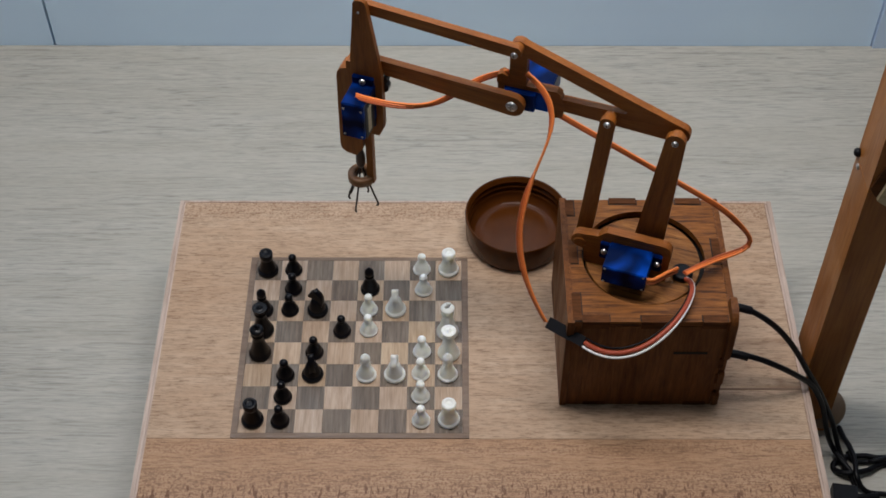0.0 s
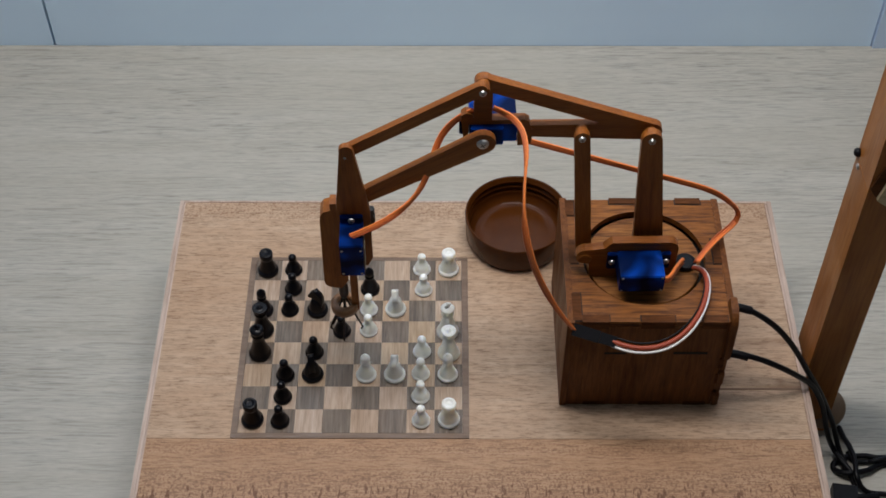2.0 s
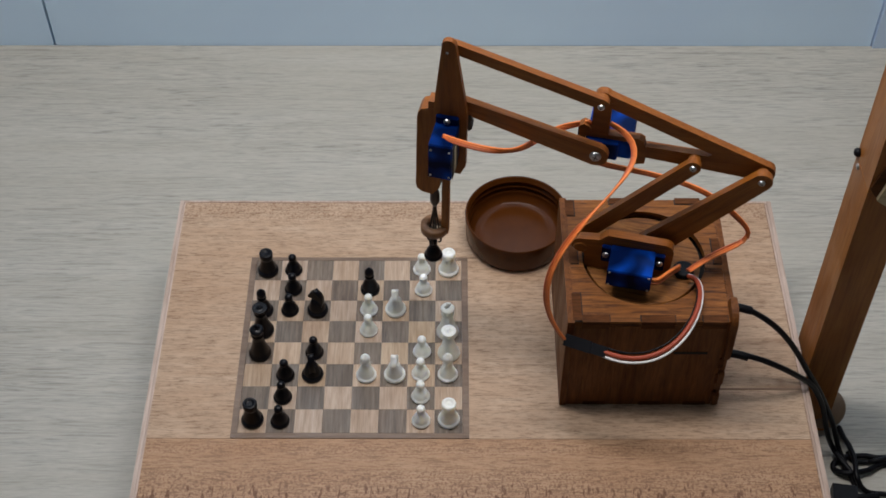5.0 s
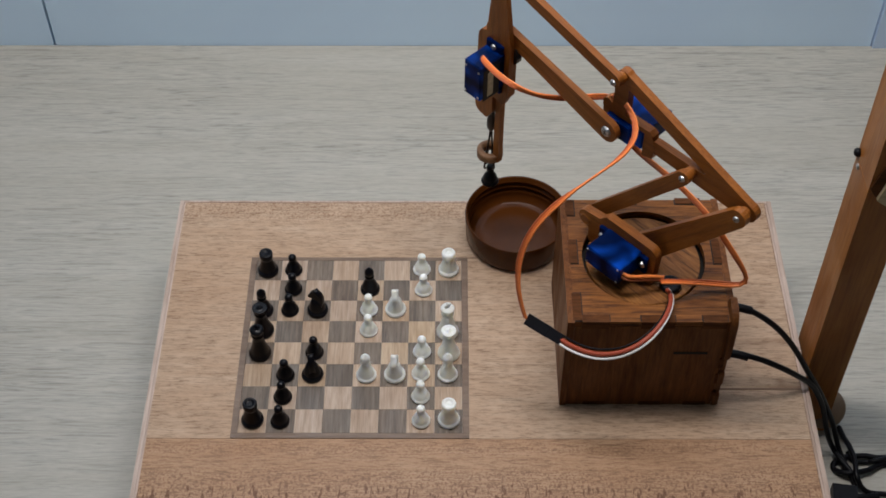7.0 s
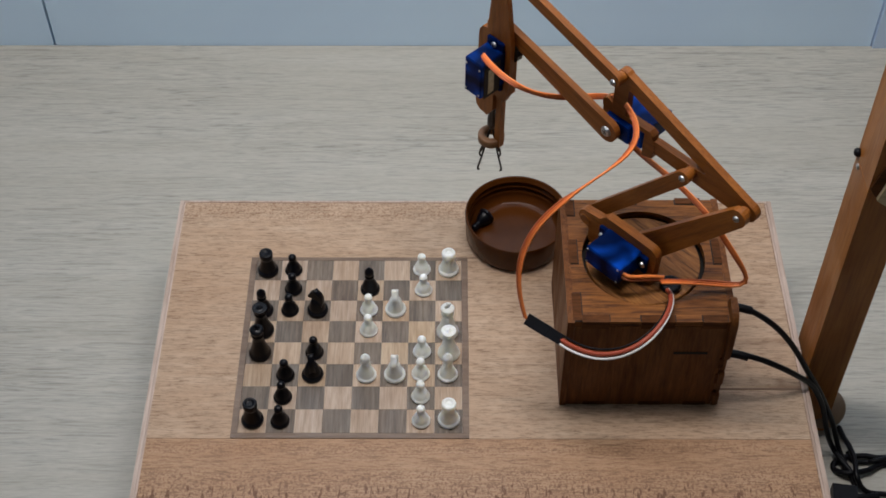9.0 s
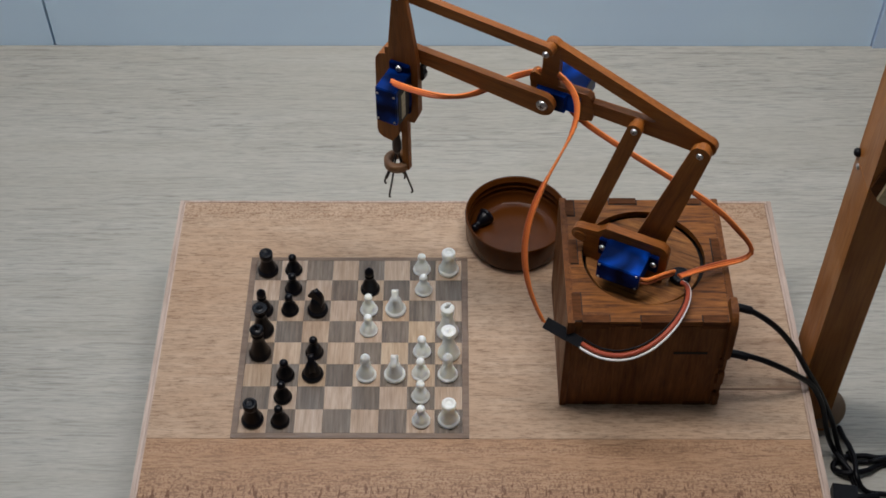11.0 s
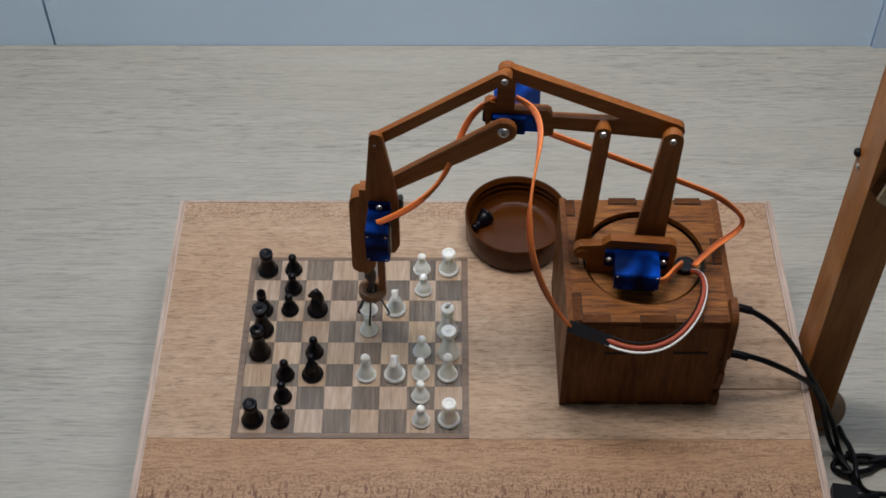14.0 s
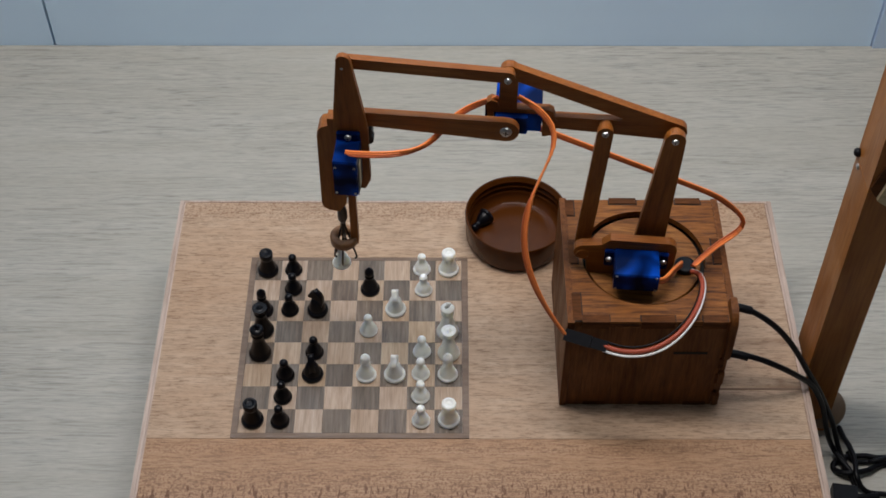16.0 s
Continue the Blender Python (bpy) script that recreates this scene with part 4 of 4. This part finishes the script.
part("clip_bracket", prism_mesh("clip_bracket", DARK_WIRE, [(0.0076, -0.0060), (0.0094, -0.0062), (0.0100, -0.0085), (0.0090, -0.0098), (0.0102, -0.0118), (0.0100, -0.0145), (0.0088, -0.0158), (0.0076, -0.0160)], -0.0056, -0.0020, 0.0004), head, "small dark metal bracket")
rod = part("grip_rod", lathe_mesh("grip_rod", RODMAT, [(0, -0.089), (0.0012, -0.0885), (0.0026, -0.085), (0.0026, -0.080), (0.0017, -0.076), (0.0017, -0.052), (0, -0.052)], 14), head, "dark metal gripper rod")
bm = bmesh.new()
ri, ro, hh = 0.0040, 0.0074, 0.0026
n = 28
loops = []
for r, z in ((ri, -hh), (ro - 0.0006, -hh), (ro, -hh + 0.0006), (ro, hh - 0.0006), (ro - 0.0006, hh), (ri, hh)):
    loops.append([bm.verts.new((r * math.cos(2 * math.pi * i / n), r * math.sin(2 * math.pi * i / n), z)) for i in range(n)])
for a, b in zip(loops, loops[1:] + loops[:1]):
    for i in range(n):
        bm.faces.new((a[i], a[(i + 1) % n], b[(i + 1) % n], b[i]))
ring = part("grip_ring", finish(bm, RING_WOOD, "grip_ring", smooth=True), head, "small wooden ring round the gripper wires")
ring_strip = part("ring_strip", box_mesh("ring_strip", ARM_WOOD_Z, 0.0040, 0.0078, -0.0018, 0.0018, -0.0020, 0.0560, 0.0005), head, "thin wooden strip carrying the ring")
bm = bmesh.new()
add_tube(bm, smooth_path([(0.0006, 0, 0), (0.0016, 0, -0.005), (0.0038, 0, -0.0125), (0.0060, 0, -0.0200), (0.0086, 0, -0.0280), (0.0078, 0, -0.0300)], 5), 0.00055, 8)
finger_mesh = finish(bm, DARK_WIRE, "finger", smooth=True)
tip_mesh = tube_mesh("finger_tip", DARK_WIRE, [(0.0056, 0, -0.0190), (0.0066, 0, -0.0222), (0.0076, 0, -0.0250)], 0.0010)
FINGER_TURNS = (-98, 2, 92, 178)
fingers = []
for a in FINGER_TURNS:
    fingers.append(part("finger", finger_mesh, head, "bent dark wire finger"))
finger_tips = [part("finger_sleeve", tip_mesh, head, "black rubber sleeve") for a in FINGER_TURNS[2:]]


# ---- cables made of short stiff pieces ----
def bezier(p0, p1, p2, p3, n):
    return [((1 - t) ** 3) * p0 + 3 * t * (1 - t) ** 2 * p1 + 3 * t * t * (1 - t) * p2 + t ** 3 * p3 for t in (k / n for k in range(n + 1))]


def length_of(pts):
    return sum((b - a).length for a, b in zip(pts, pts[1:]))


def slack_curve(p0, d0, p3, d1, length, n=40):
    """The curve from p0 (leaving along d0) to p3 (arriving along d1) that has the given length."""
    lo, hi = 0.0, 4.0
    for _ in range(26):
        k = (lo + hi) / 2
        pts = bezier(p0, p0 + d0 * k, p3 - d1 * k, p3, n)
        if length_of(pts) < length:
            lo = k
        else:
            hi = k
    return pts


def even(pts, n):
    """n + 1 places at even steps along a run of points."""
    total, out, run, i = length_of(pts), [pts[0]], 0.0, 0
    for k in range(1, n):
        want = total * k / n
        while run + (pts[i + 1] - pts[i]).length < want:
            run += (pts[i + 1] - pts[i]).length
            i += 1
        seg = pts[i + 1] - pts[i]
        out.append(pts[i] + seg * ((want - run) / max(seg.length, 1e-9)))
    return out + [pts[-1]]


def ribbon_piece(name, length):
    """Three parallel wires of one flat servo lead."""
    bm = bmesh.new()
    for k, mi in ((-1, 0), (0, 1), (1, 2)):
        add_tube(bm, [(-length * 0.58, k * 0.00106, 0), (0, k * 0.00106, 0), (length * 0.58, k * 0.00106, 0)], 0.00061, 10, mi, False)
    return finish(bm, [ORANGE, ORANGE_MID, ORANGE_DARK], name, smooth=True)


def wire_piece(name, length, mat, r=0.00065):
    bm = bmesh.new()
    add_tube(bm, [(-length * 0.58, 0, 0), (0, 0, 0), (length * 0.58, 0, 0)], r, 10, 0, False)
    return finish(bm, mat, name, smooth=True)


# where the plug of the arm's leads hangs, seen from the room: seconds and both ends
PLUG_ROWS = (
    (0.0, 0.1021, -0.0310, 0.060, 0.1215, -0.0465, 0.062), (0.15, 0.1021, -0.0310, 0.060, 0.1215, -0.0465, 0.062), (0.6, 0.1150, -0.0455, 0.062, 0.1352, -0.0535, 0.064), (1.5, 0.1152, -0.0480, 0.065, 0.1352, -0.0539, 0.065), (2.2, 0.1148, -0.0445, 0.073, 0.1340, -0.0500, 0.070), (3.0, 0.1148, -0.0445, 0.073, 0.1340, -0.0500, 0.070),
    (3.5, 0.1146, -0.0450, 0.071, 0.1340, -0.0510, 0.069), (4.2, 0.1150, -0.0480, 0.063, 0.1350, -0.0545, 0.064), (4.8, 0.1140, -0.0470, 0.062, 0.1340, -0.0545, 0.063), (5.9, 0.0840, -0.0190, 0.062, 0.1010, -0.0370, 0.063), (6.6, 0.0840, -0.0190, 0.062, 0.1010, -0.0370, 0.063), (6.95, 0.0920, -0.0290, 0.060, 0.1098, -0.0440, 0.061), (9.2, 0.0920, -0.0290, 0.060, 0.1098, -0.0440, 0.061),
    (9.8, 0.0922, -0.0292, 0.060, 0.1099, -0.0440, 0.061), (11.0, 0.1010, -0.0320, 0.061, 0.1200, -0.0470, 0.062), (11.55, 0.1010, -0.0320, 0.061, 0.1200, -0.0470, 0.062), (12.2, 0.1118, -0.0465, 0.064, 0.1325, -0.0545, 0.064), (12.8, 0.1118, -0.0465, 0.064, 0.1325, -0.0545, 0.064), (13.6, 0.1128, -0.0440, 0.072, 0.1315, -0.0510, 0.070), (14.6, 0.1128, -0.0440, 0.073, 0.1315, -0.0510, 0.071),
    (15.0, 0.1125, -0.0440, 0.071, 0.1315, -0.0515, 0.070), (15.6, 0.1115, -0.0455, 0.067, 0.1315, -0.0525, 0.067), (16.0, 0.1110, -0.0440, 0.066, 0.1305, -0.0515, 0.066),
)


def plug_ends(t, yaw):
    v = glide(PLUG_ROWS, t)
    turn = Matrix.Rotation(-radians(yaw), 3, "Z")
    return [turn @ Vector((v[i] - CX, v[i + 1] - CY, v[i + 2])) for i in (0, 3)]


def cable_runs(t):
    s = arm_state(t)
    e, w = s["elbow"], s["wrist"]
    c1, c2 = plug_ends(t, s["yaw"])
    way = (c2 - c1).normalized()
    bf, bl = s["fore"] / 30, s["lev"] / 30
    head_lead = slack_curve(w + Vector((-0.0014, -0.0180, -0.0093)), Vector((0.0345, -0.0086, 0.0088)) + Vector((0.0021, -0.0092, -0.0066)) * bf, e + Vector((-0.0045, 0.0060, 0.0131)), Vector((0.0241, -0.0139, 0.0232)) + Vector((0.0052, -0.0067, 0.0050)) * bf, 0.0949)
    leave = Vector((0.0131, -0.0029, -0.0058)) + Vector((0.0060, 0.0085, -0.0006)) * bl + Vector((-0.0122, -0.0142, 0.0028)) * bf
    leave.y = -0.25 * abs(leave.y) - 0.002
    arm_lead = slack_curve(e + Vector((0.0050, 0.0030, 0.0171)), leave, c1, way * -0.0132 + Vector((0.0288, -0.0092, -0.0219)) + Vector((0.0064, 0.0140, -0.0215)) * bl + Vector((-0.0212, -0.0147, 0.0498)) * bf, 0.1404)
    hub, bend = Vector((0.0343, 0.0138, 0.1070)), Vector((0.0390, 0.0045, -0.0404))
    # end of the back lead, placed to fit the camera's view
    lead_end = Vector((0.0238, -0.0157, 0.0859))
    back = slack_curve(e + Vector((0.0083, 0.0113, -0.0073)), Vector((-0.0332, 0.0325, -0.0657)) + Vector((-0.0218, 0.0087, -0.0103)) * bl, hub, bend, 0.1044)
    tail = bezier(hub, hub + bend * 0.854, lead_end + Vector((0.0282, 0.0501, -0.0153)), lead_end, 24)
    run = even(back + tail[1:], 60)
    for _ in range(8):
        run = [run[0]] + [(a + b * 2 + c) / 4 for a, b, c in zip(run, run[1:], run[2:])] + [run[-1]]
    jump = slack_curve(c2, way * 0.1074 + Vector((-0.0207, -0.0154, 0.0131)), Vector((0.0245, -0.0099, 0.0745)), Vector((-0.0308, 0.0175, -0.0230)), 0.0866)
    return dict(head_lead=head_lead, arm_lead=arm_lead, back_lead=run, jump=jump, c1=c1, c2=c2)


FIRST = cable_runs(1.5)
CHAINS = {}


def make_chain(name, label, run, mesh_of, n):
    me = mesh_of(length_of(FIRST[run]) / n)
    CHAINS[name] = (run, n, [part(name, me, arm, label) for k in range(n)])


make_chain("head_lead_piece", "flat orange and brown servo lead", "head_lead", lambda l: ribbon_piece("head_lead_piece", l), 28)
make_chain("arm_lead_piece", "flat orange and brown servo lead", "arm_lead", lambda l: ribbon_piece("arm_lead_piece", l), 40)
make_chain("back_lead_piece", "flat orange and brown servo lead", "back_lead", lambda l: ribbon_piece("back_lead_piece", l), 50)
make_chain("red_wire_piece", "red jumper wire", "jump", lambda l: wire_piece("red_wire_piece", l, REDWIRE, 0.0013), 28)
make_chain("white_wire_piece", "white jumper wire", "jump", lambda l: wire_piece("white_wire_piece", l, WHITEWIRE), 28)
make_chain("dark_wire_piece", "black jumper wire", "jump", lambda l: wire_piece("dark_wire_piece", l, CORD, 0.0005), 28)
# turn of each flat lead away from the camera: share of its length, degrees
VIEW_TWIST = {
    "head_lead_piece": ((0.0, 8), (0.22, 15), (0.38, 62), (0.55, 35), (0.75, 20), (0.9, 40), (1.0, 65)),
    "arm_lead_piece": ((0.0, 55), (0.08, 30), (0.18, 45), (0.29, 86), (0.38, 80), (0.50, 15), (0.70, 10), (0.86, 50), (1.0, 65)),
    "back_lead_piece": ((0.0, 30), (0.4, 40), (0.62, 35), (0.72, 70), (0.82, 15), (1.0, 45)),
}
OFFSETS = {"red_wire_piece": 0.0, "white_wire_piece": 0.0023, "dark_wire_piece": -0.0024}
bm = bmesh.new()
add_box(bm, -0.0105, 0.0035, -0.0031, 0.0031, -0.0013, 0.0013)
add_box(bm, 0.0037, 0.0118, -0.0028, 0.0028, -0.0012, 0.0012)
connector = part("connector", finish(bm, CONN, "connector", bevel=0.0004), arm, "black plastic pin connector")
part("shoulder_lead", tube_mesh("shoulder_lead", ORANGE, [(0.0058, -0.0245, Z(0.0840)), (0.0095, -0.0225, Z(0.0830)), (0.0150, -0.0130, Z(0.0800)), (0.0190, -0.0070, Z(0.0780))], 0.0010), arm, "orange servo lead")
part("shoulder_lead", tube_mesh("shoulder_lead_brown", BROWNWIRE, [(0.0058, -0.0252, Z(0.0822)), (0.0095, -0.0235, Z(0.0812)), (0.0150, -0.0142, Z(0.0785)), (0.0190, -0.0080, Z(0.0765))], 0.0009), arm, "brown servo lead")


# ================= movement =================
def along(p, tangent, roll_ref):
    x = tangent.normalized()
    z = x.cross(roll_ref)
    z = z.normalized() if z.length > 1e-4 else Vector((0, 0, 1))
    y = z.cross(x).normalized()
    return Matrix.Translation(p) @ Matrix((x, y, x.cross(y))).transposed().to_4x4()


def gripper_world(t, hang=-0.1222):
    s = arm_state(t)
    turn = Matrix.Rotation(radians(s["yaw"]), 3, "Z")
    reach = Matrix.Rotation(radians(s["tilt"]), 3, "Y") @ Vector((GRIP_X, GRIP_Y + HEAD_Y, hang))
    p = turn @ (s["wrist"] + reach) + Vector((CX, CY, 0))
    return p, s["yaw"]


def carried_rows(ob, t_grip, t_drop, after, hang, hang_end):
    rest = ob.matrix_basis.copy()
    p0, yaw0 = gripper_world(t_grip, hang)
    off = rest.translation - p0
    rows = [(0.0, rest), (t_grip - 0.1, rest)]
    t = t_grip
    while t <= t_drop + 1e-6:
        p, yaw = gripper_world(t, hang + (hang_end - hang) * min(1.0, (t - t_grip) / 1.2))
        keep = Matrix.Rotation(radians(yaw - yaw0), 3, "Z") @ Vector((off.x, off.y, 0)) * max(0.25, 1 - (t - t_grip) * 1.0)
        m = Matrix.Translation((p.x + keep.x, p.y + keep.y, max(p.z, rest.translation.z))) @ Matrix.Rotation(radians(yaw - yaw0), 4, "Z") @ rest.to_3x3().to_4x4()
        rows.append((round(t, 3), m))
        t += 0.1
    return rows + after


def motions():
    steps = [k / 10 for k in range(161)]
    keys = {ob: [] for ob in (arm, lever, link, frame_part, lower_bar, upper_bar, head, rod, ring, ring_strip, *fingers, *finger_tips)}
    for t in steps:
        s = arm_state(t)
        r, e, w = s["rear"], s["elbow"], s["wrist"]
        keys[arm].append((t, pose(CX, CY, BOX_TOP, 0, 0, s["yaw"])))
        keys[lever].append((t, pose(PIV_X, ARM_Y, Z(PIV_Z), 0, s["lev"], 0)))
        keys[link].append((t, pose(PIV_X + LINK_DX, ARM_Y, Z(PIV_Z + LINK_DZ), 0, s["lev"], 0)))
        keys[frame_part].append((t, pose(r.x, ARM_Y, Z(r.z))))
        keys[lower_bar].append((t, pose(e.x, ARM_Y, Z(e.z), 0, s["fore"], 0)))
        keys[upper_bar].append((t, pose(r.x + TOP_DX, ARM_Y, Z(r.z + TOP_DZ), 0, s["fore"], 0)))
        keys[head].append((t, pose(w.x, HEAD_Y, Z(w.z), 0, s["tilt"], 0)))
        keys[rod].append((t, pose(GRIP_X, GRIP_Y, GRIP_LIFT)))
        rz = -0.0850 - 0.0105 * s["grip"]
        keys[ring].append((t, pose(GRIP_X, GRIP_Y, rz, 0, 0, 0)))
        keys[ring_strip].append((t, pose(GRIP_X, GRIP_Y, rz, 0, 0, 0)))
        for k, f in enumerate(fingers):
            keys[f].append((t, pose(GRIP_X, GRIP_Y, -0.0765, 0, 0, FINGER_TURNS[k]) @ pose(0, 0, 0, 0, 10 * s["grip"], 0)))
        for k, f in enumerate(finger_tips):
            keys[f].append((t, pose(GRIP_X, GRIP_Y, -0.0765, 0, 0, FINGER_TURNS[k + 2]) @ pose(0, 0, 0, 0, 10 * s["grip"], 0)))
    for ob, rows in keys.items():
        walk(ob, rows)
    # leads
    rows = {name: [[] for k in range(n)] for name, (run, n, obs) in CHAINS.items()}
    plug_rows = []
    for t in [k / 5 for k in range(81)]:
        c = cable_runs(t)
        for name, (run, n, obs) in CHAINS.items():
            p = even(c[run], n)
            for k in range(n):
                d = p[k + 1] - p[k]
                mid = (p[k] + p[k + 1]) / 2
                # ref points towards the camera, so flat leads are turned to its view
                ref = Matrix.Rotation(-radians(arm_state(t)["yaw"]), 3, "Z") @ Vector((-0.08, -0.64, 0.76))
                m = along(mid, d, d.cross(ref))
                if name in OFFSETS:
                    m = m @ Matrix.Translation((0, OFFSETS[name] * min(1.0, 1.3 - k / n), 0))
                if name in VIEW_TWIST:
                    m = m @ Matrix.Rotation(radians(glide(VIEW_TWIST[name], (k + 0.5) / n)[0]), 4, "X")
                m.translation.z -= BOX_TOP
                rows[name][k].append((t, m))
        way = c["c2"] - c["c1"]
        m = along((c["c1"] + c["c2"]) / 2, way, way.cross(Vector((0.1, -0.6, 0.8))))
        m.translation.z -= BOX_TOP
        plug_rows.append((t, m))
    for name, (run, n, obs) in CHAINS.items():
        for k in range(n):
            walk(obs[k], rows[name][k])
    walk(connector, plug_rows)
    # pieces that the gripper takes
    pawn = ALL_PIECES["black", "pawn", 3, 3]
    p, yaw = gripper_world(8.05)
    lie = look((0.0758, 0.0897, 0.0078), (0.0666, 0.0793, 0.0056)) @ Matrix.Rotation(radians(180), 4, "X")
    walk(pawn, carried_rows(pawn, 2.7, 8.0, [
        (8.1, pose(p.x, p.y, p.z - 0.004, 8, -6, -46)), (8.2, pose(p.x - 0.001, p.y - 0.003, 0.013, 40, -30, -46)), (8.3, pose(0.0800, 0.0800, 0.0108, 80, -40, -46)),
        (8.4, lie), (16.0, lie)], -0.1180, -0.1222))
    taken = ALL_PIECES["white", "pawn", 4, 2]
    walk(taken, carried_rows(taken, 14.55, 16.0, [], -0.1165, -0.1150))


motions()
